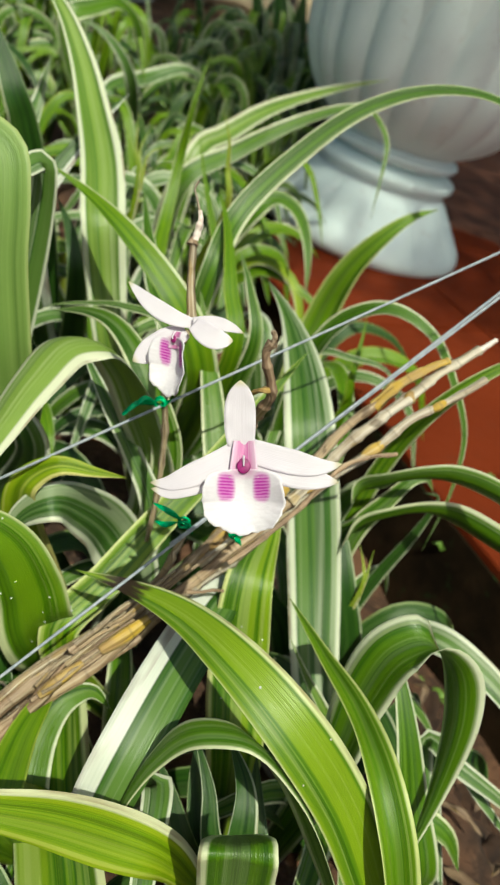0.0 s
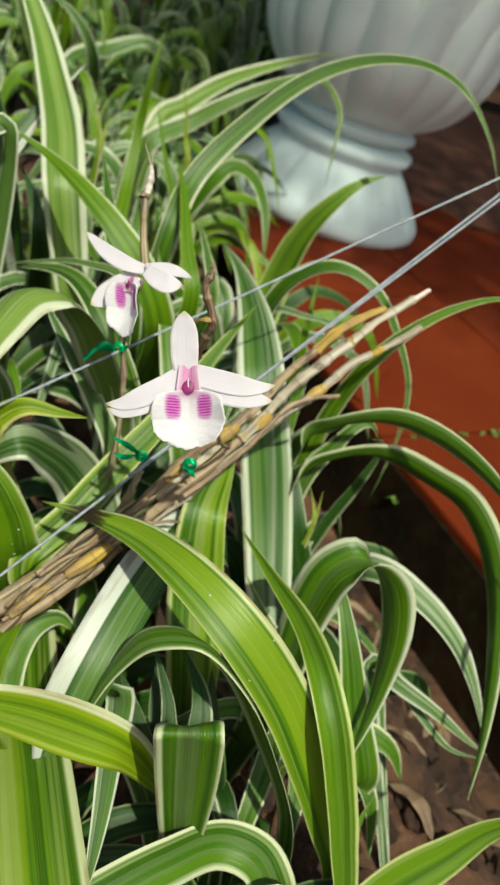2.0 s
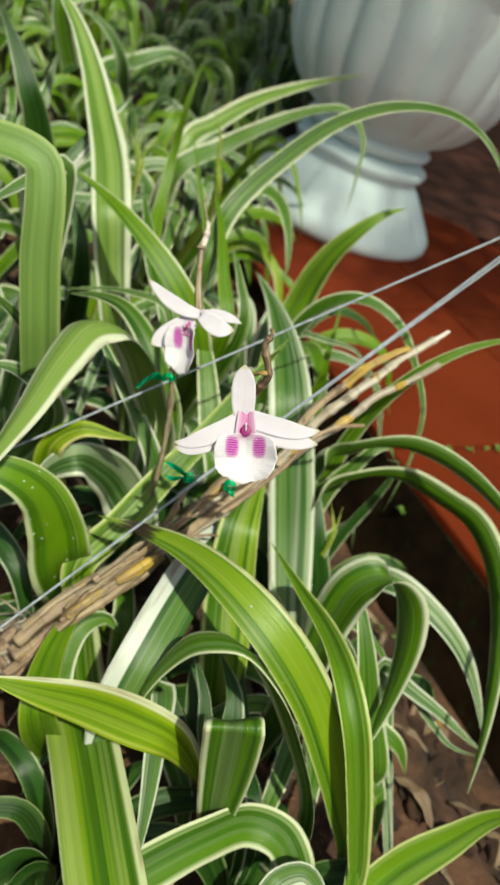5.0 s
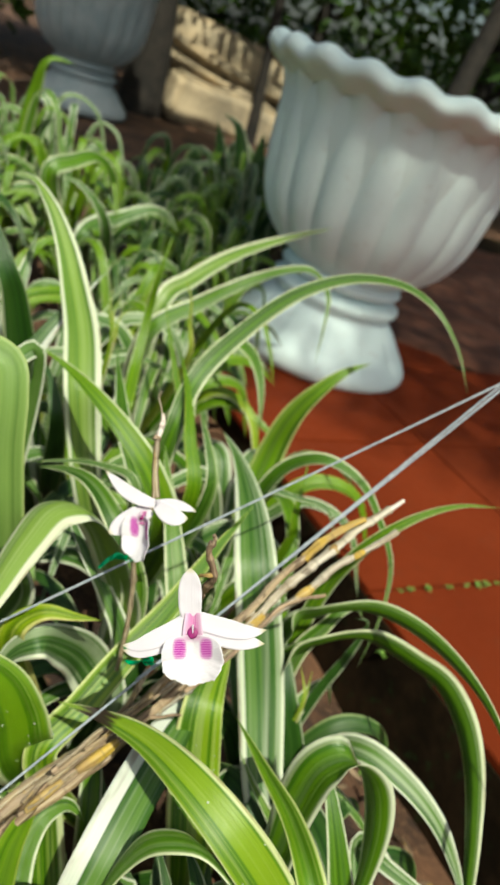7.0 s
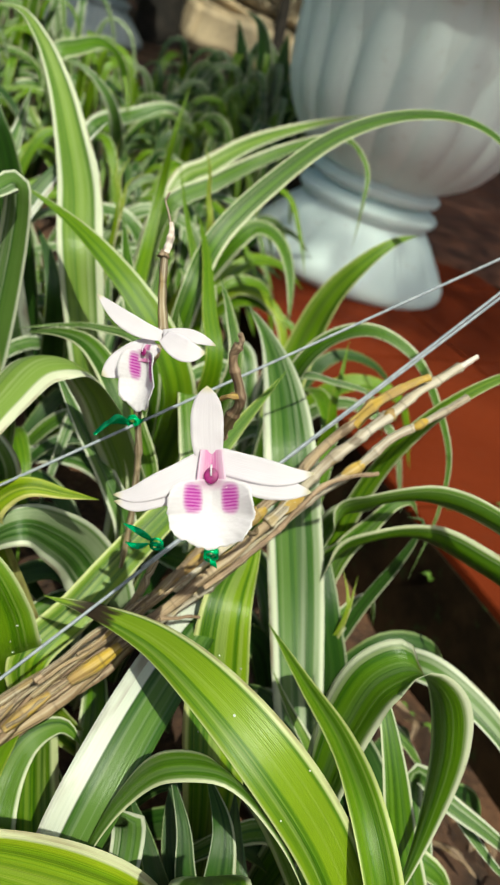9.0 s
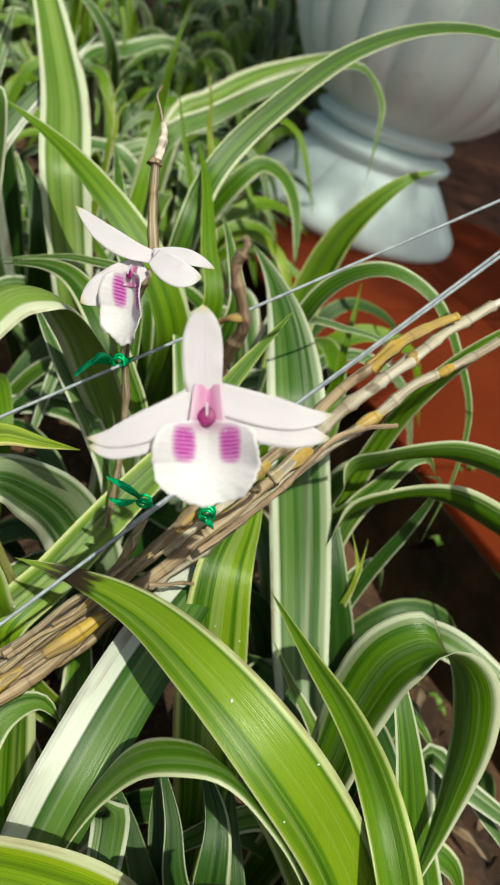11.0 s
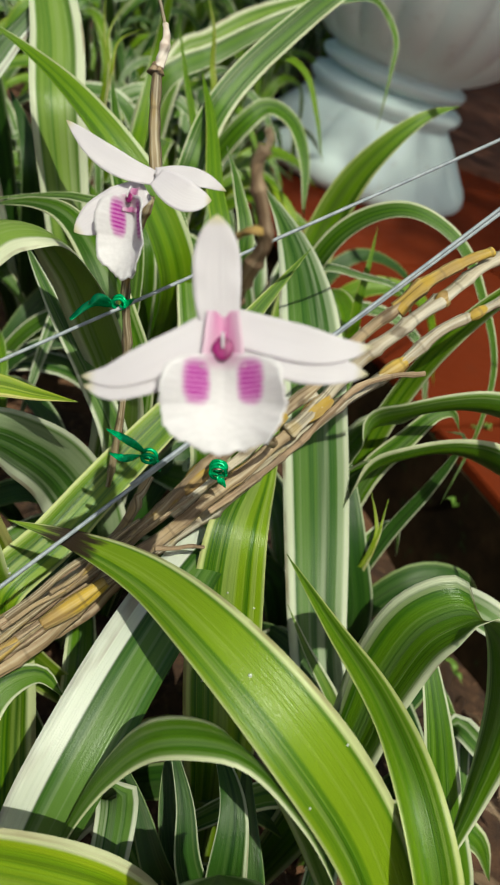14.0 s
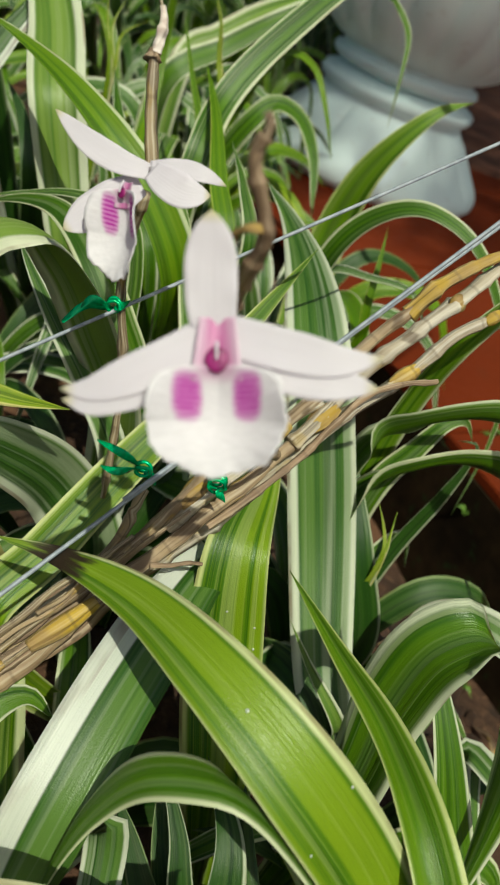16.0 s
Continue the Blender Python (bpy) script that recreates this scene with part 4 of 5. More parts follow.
def filler_plant(x, y, count, reach, height, seed, tones):
    """A tuft whose leaves rise from one crown and arch over to all sides."""
    r = random.Random(seed)
    p = strap_plant(x, y, SOIL_Z)
    for i in range(count):
        a = 2 * math.pi * (i + r.random() * 0.8) / count
        far, top = reach * r.uniform(0.6, 1.1), height * r.uniform(0.55, 1.05)
        dx, dy = math.cos(a), math.sin(a)
        bend = r.uniform(-0.25, 0.25)
        pts = [(x + dx * 0.01, y + dy * 0.01, SOIL_Z - 0.01)]
        for s, h in ((0.18, 0.55), (0.45, 0.95), (0.75, 0.92), (1.0, r.uniform(0.35, 0.75))):
            pts.append((x + dx * far * s - dy * bend * far * s * s, y + dy * far * s + dx * bend * far * s * s, SOIL_Z + (top - SOIL_Z) * h))
        blade(p, r.uniform(0.014, 0.024), r.choice(tones), pts, face=(0.1 * dx, -0.55, 0.85), step=0.009)
    return p


# low tufts wear the darkened green, which carries the shade of the gaps
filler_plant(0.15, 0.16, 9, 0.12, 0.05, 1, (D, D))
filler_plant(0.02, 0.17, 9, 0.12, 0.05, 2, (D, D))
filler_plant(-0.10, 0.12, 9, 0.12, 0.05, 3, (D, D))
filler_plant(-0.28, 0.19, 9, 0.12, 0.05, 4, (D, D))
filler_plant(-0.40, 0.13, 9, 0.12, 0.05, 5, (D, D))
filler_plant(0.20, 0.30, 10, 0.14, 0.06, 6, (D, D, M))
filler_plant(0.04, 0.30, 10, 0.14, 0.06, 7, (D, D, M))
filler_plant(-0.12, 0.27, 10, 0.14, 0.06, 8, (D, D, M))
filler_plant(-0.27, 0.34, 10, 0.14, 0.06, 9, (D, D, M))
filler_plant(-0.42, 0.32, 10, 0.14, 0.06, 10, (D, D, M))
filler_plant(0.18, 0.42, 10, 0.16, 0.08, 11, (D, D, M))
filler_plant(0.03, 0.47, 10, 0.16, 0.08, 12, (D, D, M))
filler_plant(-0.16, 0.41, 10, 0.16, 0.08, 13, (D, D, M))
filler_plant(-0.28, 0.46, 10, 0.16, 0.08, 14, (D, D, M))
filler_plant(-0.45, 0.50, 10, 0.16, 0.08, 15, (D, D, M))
filler_plant(0.11, 0.62, 10, 0.13, 0.10, 16, (M, D, S, P))
filler_plant(0.04, 0.65, 10, 0.18, 0.11, 17, (M, D, S, P))
filler_plant(-0.13, 0.66, 10, 0.18, 0.11, 18, (M, D, S, P))
filler_plant(-0.27, 0.58, 10, 0.18, 0.11, 19, (M, D, S, P))
filler_plant(-0.48, 0.59, 10, 0.18, 0.11, 20, (M, D, S, P))
filler_plant(0.14, 0.79, 11, 0.22, 0.15, 21, (M, D, S, S, P))
filler_plant(-0.06, 0.78, 11, 0.22, 0.15, 22, (M, D, S, S, P))
filler_plant(-0.25, 0.79, 11, 0.22, 0.15, 23, (M, D, S, S, P))
filler_plant(-0.43, 0.81, 11, 0.22, 0.15, 24, (M, D, S, S, P))
filler_plant(-0.60, 0.84, 11, 0.22, 0.15, 25, (M, D, S, S, P))
filler_plant(0.02, 1.04, 12, 0.24, 0.18, 26, (M, S, S, P, Y))
filler_plant(-0.16, 1.05, 12, 0.24, 0.18, 27, (M, S, S, P, Y))
filler_plant(-0.36, 0.97, 12, 0.24, 0.18, 28, (M, S, S, P, Y))
filler_plant(-0.54, 1.05, 12, 0.24, 0.18, 29, (M, S, S, P, Y))
filler_plant(-0.08, 1.26, 12, 0.26, 0.2, 30, (M, S, P, P))
filler_plant(-0.30, 1.22, 12, 0.26, 0.2, 31, (M, S, P, P))
filler_plant(-0.50, 1.26, 12, 0.26, 0.2, 32, (M, S, P, P))
filler_plant(-0.73, 1.21, 12, 0.26, 0.2, 33, (M, S, P, P))
filler_plant(-0.22, 1.60, 12, 0.28, 0.22, 34, (M, S, D, P))
filler_plant(-0.49, 1.58, 12, 0.28, 0.22, 35, (M, S, D, P))
filler_plant(-0.70, 1.52, 12, 0.28, 0.22, 36, (M, S, D, P))
filler_plant(-0.39, 1.88, 11, 0.28, 0.22, 37, (M, D, P))
filler_plant(-0.59, 1.80, 11, 0.28, 0.22, 38, (M, D, P))
filler_plant(-0.85, 1.80, 11, 0.28, 0.22, 39, (M, D, P))
filler_plant(-0.51, 2.18, 10, 0.28, 0.2, 40, (D, M, D))
filler_plant(-0.76, 2.25, 10, 0.28, 0.2, 41, (D, M, D))
filler_plant(0.02, 2.15, 11, 0.17, 0.36, 42, (D, M, D, S, P))
filler_plant(0.1, 2.05, 11, 0.17, 0.34, 43, (D, M, D, S, P))
filler_plant(-0.08, 2.25, 11, 0.17, 0.3, 44, (D, M, D, S, P))
filler_plant(-0.2, 2.1, 11, 0.17, 0.26, 45, (D, M, D, S, P))
filler_plant(0.0, 1.95, 11, 0.17, 0.24, 46, (D, M, D, S, P))
filler_plant(0.14, 1.95, 11, 0.17, 0.3, 47, (D, M, D, S, P))
filler_plant(-0.42, 1.75, 12, 0.20, 0.4, 48, (M, S, S, P))
filler_plant(-0.34, 1.95, 12, 0.20, 0.34, 49, (M, S, S, P))
filler_plant(-0.55, 1.9, 12, 0.20, 0.36, 50, (M, S, S, P))
filler_plant(-0.28, 1.7, 12, 0.20, 0.3, 51, (M, S, S, P))
filler_plant(-0.5, 1.55, 12, 0.20, 0.34, 52, (M, S, S, P))
filler_plant(0.06, 1.25, 12, 0.16, 0.12, 53, (D, M, D, S, P))
filler_plant(-0.02, 1.38, 12, 0.16, 0.16, 54, (D, M, D, S, P))
filler_plant(0.08, 1.45, 12, 0.16, 0.16, 55, (D, M, D, S, P))
filler_plant(0.0, 1.58, 12, 0.16, 0.2, 56, (D, M, D, S, P))
filler_plant(0.09, 1.7, 12, 0.16, 0.22, 57, (D, M, D, S, P))
filler_plant(-0.06, 1.72, 12, 0.16, 0.24, 58, (D, M, D, S, P))
filler_plant(0.08, 1.88, 12, 0.16, 0.26, 59, (D, M, D, S, P))
filler_plant(0.02, 2.02, 12, 0.16, 0.28, 60, (D, M, D, S, P))
filler_plant(0.2, 2.2, 12, 0.16, 0.28, 61, (D, M, D, S, P))
filler_plant(0.32, 2.28, 12, 0.16, 0.28, 62, (D, M, D, S, P))
filler_plant(0.12, 2.4, 12, 0.16, 0.3, 63, (D, M, D, S, P))
filler_plant(-0.12, 1.5, 12, 0.16, 0.2, 64, (D, M, D, S, P))
filler_plant(-0.12, 2.05, 12, 0.16, 0.28, 65, (D, M, D, S, P))
filler_plant(0.02, 1.15, 12, 0.16, 0.1, 66, (D, M, D, S, P))

# ---- orchid: canes, stems, two flowers ----
orchid = thing("orchid", (-0.047, 0.280, 0.053), "dry-caned orchid wired along a line with two white flowers", "orchid")
BASE = np.array(orchid.location)


def cane(points, radius, material, seed, label="", joints=0.030, swell=0.14, count=150, stray=0.0035):
    pts = np.array(points) - BASE

    def taper(a):
        return radius * (1 - 0.35 * a) * (1 + 0.06 * math.sin(a * 23 + seed))

    v, f, uv = tube(pts, taper, count, 14, joints * (0.8 + 0.13 * (seed % 4)), swell, seed=seed, furrow=0.45, stray=stray)
    return part("cane", mesh_from("cane", v, f, material, uv), orchid, label)


def joint(points, radius, seed):
    """A yellow joint that swells out of a cane and sinks back into it."""
    pts = np.array(points) - BASE
    v, f, uv = tube(pts, lambda a: radius * (0.62 + 0.38 * math.sin(a * math.pi)), 28, 12, seed=seed, furrow=0.5, stray=0.0004)
    return part("joint", mesh_from("joint", v, f, CANE_YELLOW, uv), orchid, "yellow joint of a cane")


part("root_mass", bm_mesh("root_mass", lump(9, 0.027, 0.6, 4), ROOT), orchid, "crumbling bark and root mass").rotation_euler = (0.5, -0.5, 0.4)
cane([(-0.0438, 0.2418, 0.1122), (-0.0227, 0.2608, 0.1297), (0.0063, 0.2845, 0.1456), (0.0245, 0.2987, 0.1598), (0.0424, 0.3129, 0.1804), (0.0583, 0.3256, 0.1997), (0.0713, 0.3358, 0.2158), (0.0902, 0.3493, 0.2303), (0.1093, 0.3635, 0.2508), (0.1218, 0.3738, 0.2699), (0.1381, 0.3856, 0.2867), (0.1460, 0.3916, 0.2965)], 0.0042, CANE, 1, "fibrous brown cane", 0.030, 0.16, 150, 0.0016)
cane([(0.1362, 0.3840, 0.2839), (0.1453, 0.3896, 0.2974), (0.1606, 0.3994, 0.3075), (0.1758, 0.4081, 0.3141)], 0.0036, CANE_YELLOW, 8, "yellow green-tipped end of a cane", 0.026, 0.20, 150, 0.0008)
cane([(-0.0422, 0.2434, 0.0926), (-0.0152, 0.2615, 0.1185), (0.0090, 0.2785, 0.1337), (0.0225, 0.2895, 0.1502), (0.0362, 0.3006, 0.1662), (0.0556, 0.3148, 0.1798), (0.0720, 0.3275, 0.1980), (0.0838, 0.3362, 0.2093), (0.0958, 0.3468, 0.2207), (0.1114, 0.3619, 0.2357)], 0.0044, CANE, 2, "", 0.030, 0.16, 150, 0.0016)
cane([(0.0999, 0.3500, 0.2257), (0.1114, 0.3619, 0.2357), (0.1288, 0.3761, 0.2631), (0.1440, 0.3864, 0.2759), (0.1605, 0.3975, 0.2902), (0.1730, 0.4061, 0.3032), (0.1887, 0.4159, 0.3146), (0.1972, 0.4212, 0.3208)], 0.0042, CANE_PALE, 12, "pale grey jointed dry cane", 0.024, 0.26, 150, 0.0010)
cane([(0.1920, 0.4180, 0.3171), (0.1999, 0.4227, 0.3225), (0.2068, 0.4270, 0.3278)], 0.0024, PETAL_DRY, 22, "white papery tip of the cane", 0.020, 0.10, 150, 0.0004)
cane([(0.0464, 0.3189, 0.1541), (0.0664, 0.3311, 0.1734), (0.0884, 0.3449, 0.1965), (0.1036, 0.3540, 0.2140), (0.1137, 0.3616, 0.2268), (0.1255, 0.3698, 0.2383), (0.1465, 0.3832, 0.2536), (0.1532, 0.3880, 0.2611), (0.1658, 0.3967, 0.2743), (0.1824, 0.4061, 0.2830), (0.1989, 0.4156, 0.2927), (0.2107, 0.4227, 0.3017)], 0.0036, CANE_PALE, 3, "slender cane with yellow joints", 0.022, 0.25, 150, 0.0010)
joint([(0.1407, 0.3792, 0.2502), (0.1461, 0.3824, 0.2544), (0.1516, 0.3861, 0.2584)], 0.0036, 30)
joint([(0.1790, 0.4036, 0.2811), (0.1826, 0.4057, 0.2837), (0.1863, 0.4081, 0.2861)], 0.0030, 31)
joint([(0.1072, 0.3581, 0.2303), (0.1120, 0.3614, 0.2355), (0.1168, 0.3651, 0.2405)], 0.0048, 32)
joint([(0.1567, 0.3945, 0.2876), (0.1590, 0.3959, 0.2897), (0.1614, 0.3976, 0.2917)], 0.0042, 33)
joint([(0.0851, 0.3446, 0.2232), (0.0907, 0.3485, 0.2287), (0.0964, 0.3528, 0.2339)], 0.0046, 34)
joint([(0.0584, 0.3248, 0.1983), (0.0634, 0.3287, 0.2055), (0.0685, 0.3330, 0.2124)], 0.0045, 35)
cane([(0.0712, 0.3239, 0.1912), (0.0886, 0.3345, 0.2071), (0.1091, 0.3507, 0.2235), (0.1182, 0.3583, 0.2385), (0.1269, 0.3650, 0.2496), (0.1391, 0.3721, 0.2537), (0.1616, 0.3836, 0.2560)], 0.0019, BARK, 4, "thin dark brown twig beside the canes", 0.020, 0.25, 150, 0.0016)
cane([(-0.0459, 0.2402, 0.0784), (-0.0220, 0.2532, 0.1138), (-0.0072, 0.2638, 0.1362), (0.0114, 0.2769, 0.1501), (0.0305, 0.2919, 0.1627), (0.0438, 0.3061, 0.1709)], 0.0040, BARK, 5, "", 0.030, 0.16, 150, 0.0016)
joint([(0.0106, 0.2736, 0.1532), (0.0215, 0.2818, 0.1599), (0.0329, 0.2913, 0.1676)], 0.0038, 25)
joint([(-0.0154, 0.2519, 0.1335), (-0.0053, 0.2596, 0.1432), (0.0029, 0.2677, 0.1475)], 0.0032, 26)
cane([(-0.0436, 0.2474, 0.1203), (-0.0224, 0.2664, 0.1363), (0.0049, 0.2885, 0.1502), (0.0231, 0.3027, 0.1647), (0.0355, 0.3130, 0.1821), (0.0422, 0.3204, 0.2066)], 0.0030, PAPER, 6, "", 0.030, 0.16, 150, 0.0016)
cane([(-0.0477, 0.2442, 0.0557), (-0.0219, 0.2628, 0.0948), (-0.0059, 0.2734, 0.1150), (0.0085, 0.2845, 0.1249), (0.0279, 0.2987, 0.1363), (0.0401, 0.3082, 0.1519)], 0.0040, BARK, 7, "", 0.030, 0.16, 150, 0.0016)
cane([(-0.0471, 0.2498, 0.0896), (-0.0208, 0.2719, 0.1169), (-0.0008, 0.2877, 0.1313), (0.0164, 0.3004, 0.1396), (0.0325, 0.3130, 0.1603), (0.0494, 0.3257, 0.1775)], 0.0034, CANE, 14, "", 0.030, 0.16, 150, 0.0016)
cane([(0.0559, 0.3204, 0.1882), (0.0646, 0.3255, 0.2016), (0.0754, 0.3334, 0.2106), (0.0876, 0.3461, 0.2199), (0.0975, 0.3560, 0.2342), (0.1095, 0.3656, 0.2401)], 0.0030, CANE_PALE, 15, "", 0.030, 0.16, 150, 0.0016)
cane([(0.0511, 0.3073, 0.1774), (0.0594, 0.3104, 0.1763), (0.0673, 0.3151, 0.1753), (0.0743, 0.3189, 0.1726)], 0.0012, BARK, 17, "short brown twig end", 0.020, 0.20, 150, 0.0006)
cane([(-0.0188, 0.2498, 0.1434), (-0.0117, 0.2600, 0.1477), (-0.0031, 0.2647, 0.1555), (0.0055, 0.2728, 0.1566), (0.0140, 0.2800, 0.1639)], 0.0015, PAPER, 50, "", 0.030, 0.10, 150, 0.0014)
cane([(-0.0187, 0.2502, 0.1298), (-0.0130, 0.2560, 0.1319), (-0.0070, 0.2605, 0.1378), (-0.0003, 0.2635, 0.1408), (0.0054, 0.2713, 0.1430)], 0.0013, BARK, 51, "", 0.030, 0.10, 150, 0.0014)
cane([(-0.0119, 0.2599, 0.1402), (-0.0025, 0.2688, 0.1506), (0.0080, 0.2782, 0.1528), (0.0182, 0.2861, 0.1633), (0.0288, 0.2949, 0.1720)], 0.0013, BARK, 52, "", 0.030, 0.10, 150, 0.0014)
cane([(-0.0025, 0.2715, 0.1357), (0.0088, 0.2772, 0.1495), (0.0199, 0.2893, 0.1534), (0.0316, 0.2968, 0.1643), (0.0431, 0.3043, 0.1764)], 0.0017, CANE, 53, "", 0.030, 0.10, 150, 0.0014)
cane([(-0.0177, 0.2586, 0.1240), (-0.0115, 0.2606, 0.1300), (-0.0065, 0.2678, 0.1312), (-0.0001, 0.2695, 0.1363), (0.0055, 0.2742, 0.1420)], 0.0016, CANE, 54, "", 0.030, 0.10, 150, 0.0014)
cane([(-0.0036, 0.2592, 0.1643), (0.0064, 0.2704, 0.1686), (0.0175, 0.2812, 0.1704), (0.0281, 0.2874, 0.1852), (0.0397, 0.2994, 0.1893)], 0.0012, CANE, 55, "", 0.030, 0.10, 150, 0.0014)
cane([(0.0165, 0.2814, 0.1682), (0.0276, 0.2900, 0.1768), (0.0389, 0.3005, 0.1841), (0.0502, 0.3074, 0.1960), (0.0620, 0.3155, 0.2054)], 0.0012, CANE, 56, "", 0.030, 0.10, 150, 0.0014)
cane([(-0.0057, 0.2598, 0.1651), (0.0020, 0.2694, 0.1675), (0.0100, 0.2765, 0.1764), (0.0187, 0.2839, 0.1807), (0.0273, 0.2912, 0.1879)], 0.0016, BARK, 57, "", 0.030, 0.10, 150, 0.0014)
cane([(-0.0025, 0.2633, 0.1660), (0.0081, 0.2721, 0.1743), (0.0185, 0.2837, 0.1819), (0.0302, 0.2909, 0.1895), (0.0415, 0.2995, 0.1995)], 0.0017, PAPER, 58, "", 0.030, 0.10, 150, 0.0014)
cane([(-0.0144, 0.2507, 0.1392), (-0.0078, 0.2548, 0.1426), (-0.0018, 0.2612, 0.1477), (0.0048, 0.2671, 0.1490), (0.0115, 0.2715, 0.1552)], 0.0012, PAPER, 59, "", 0.030, 0.10, 150, 0.0014)
cane([(0.0127, 0.2730, 0.1753), (0.0206, 0.2823, 0.1769), (0.0283, 0.2867, 0.1885), (0.0369, 0.2948, 0.1905), (0.0452, 0.3003, 0.1983)], 0.0010, CANE, 60, "", 0.030, 0.10, 150, 0.0014)
cane([(-0.0058, 0.2640, 0.1487), (0.0044, 0.2721, 0.1583), (0.0149, 0.2811, 0.1651), (0.0260, 0.2904, 0.1696), (0.0368, 0.2988, 0.1803)], 0.0019, PAPER, 61, "", 0.030, 0.10, 150, 0.0014)
# the leafless stems that bear the flowers, and a dry stub
cane([(0.0174, 0.3600, 0.3211), (0.0142, 0.3660, 0.3316), (0.0114, 0.3720, 0.3436), (0.0088, 0.3780, 0.3564)], 0.0028, PAPER, 8, "papery brown dry flowering cane", 0.050, 0.15, 90, 0.0006)
cane([(0.0089, 0.3770, 0.3553), (0.0088, 0.3785, 0.3573), (0.0088, 0.3790, 0.3587)], 0.0027, BARK, 40, "dark joint of the dry cane", 0.02, 0.3, 24, 0.0002)
cane([(0.0089, 0.3780, 0.3578), (0.0094, 0.3800, 0.3629), (0.0095, 0.3820, 0.3682), (0.0082, 0.3840, 0.3716)], 0.0021, PETAL_DRY, 41, "silvery papery sheath of the dry cane", 0.012, 0.35, 40, 0.0008)
cane([(0.0083, 0.3840, 0.3713), (0.0057, 0.3860, 0.3767), (0.0037, 0.3880, 0.3804), (0.0047, 0.3900, 0.3844)], 0.0007, PAPER, 42, "withered thread at the end of the cane", 0.02, 0.1, 24, 0.0006)
cane([(0.0166, 0.3614, 0.3127), (0.0128, 0.3712, 0.2836), (0.0134, 0.3765, 0.2617), (0.0177, 0.3741, 0.2400), (0.0217, 0.3712, 0.2103), (0.0240, 0.3649, 0.1761), (0.0233, 0.3680, 0.1335)], 0.0023, PAPER, 11, "thin papery stem tied to the wire", 0.02, 0.3, 90, 0.0008)
cane([(0.0500, 0.2750, 0.3105), (0.0508, 0.2620, 0.3311), (0.0515, 0.2520, 0.3434), (0.0527, 0.2480, 0.3508), (0.0524, 0.2470, 0.3543), (0.0504, 0.2470, 0.3592), (0.0472, 0.2460, 0.3655), (0.0453, 0.2460, 0.3704), (0.0452, 0.2460, 0.3729), (0.0462, 0.2460, 0.3755)], 0.0027, BARK, 9, "gnarled withered brown stub", 0.012, 0.30, 110, 0.0006)
cane([(0.0463, 0.2460, 0.3750), (0.0467, 0.2460, 0.3775), (0.0462, 0.2470, 0.3788), (0.0453, 0.2470, 0.3800)], 0.0013, BARK, 13, "", 0.02, 0.2, 24, 0.0003)
cane([(0.0508, 0.2460, 0.3557), (0.0481, 0.2450, 0.3557), (0.0462, 0.2470, 0.3535), (0.0446, 0.2500, 0.3499)], 0.0012, CANE_YELLOW, 12, "short yellow side shoot of the stub", 0.008, 0.3, 24, 0.0004)
cane([(0.0977, 0.3576, 0.2140), (0.0830, 0.3050, 0.2520), (0.0630, 0.2580, 0.3000), (0.0500, 0.2360, 0.3250)], 0.0013, CANE, 10, "short green flower stalk", 0.03, 0.1)


def root(points, seed):
    v, f, uv = tube(np.array(points), lambda a: 0.0011 * (1 - 0.6 * a), 16, 6, seed=seed, furrow=0.4, stray=0.006)
    return part("root", mesh_from("root", v, f, CANE_PALE, uv), orchid)


def root_tangle(count, seed):
    r = random.Random(seed)
    for i in range(count):
        d = Vector((r.gauss(0, 1), r.gauss(0, 0.6) - 0.5, r.gauss(0, 0.8))).normalized()
        s = d.cross(Vector((r.gauss(0, 1), r.gauss(0, 1), r.gauss(0, 1)))).normalized()
        root([tuple(d * 0.018 - s * 0.015), tuple(d * 0.030), tuple(d * 0.026 + s * r.uniform(0.012, 0.03)), tuple(d * 0.022 + s * 0.04 - Vector((0, 0, r.uniform(0, 0.02))))], i)


root_tangle(26, 4)


def petal(points, width, parent, name="petal", blunt=1.0, base=0.8, channel=0.08, face=(0, 0, 1)):
    def widths(s):
        return width * max(0.02, (base + (1 - base) * math.sin(min(s / 0.45, 1) * math.pi / 2)) * (1 - max(0, (s - 0.45) / 0.55) ** (2.6 * blunt)) ** 0.8)

    v, f, uv = strap(points, widths, face, channel, 0.0005, 24, 10, wave=0.04)
    most = max(q[1] for q in uv)
    uv = [(a, b / most) for a, b in uv]
    return part(name, mesh_from(name, v, f, PETAL, uv), parent)


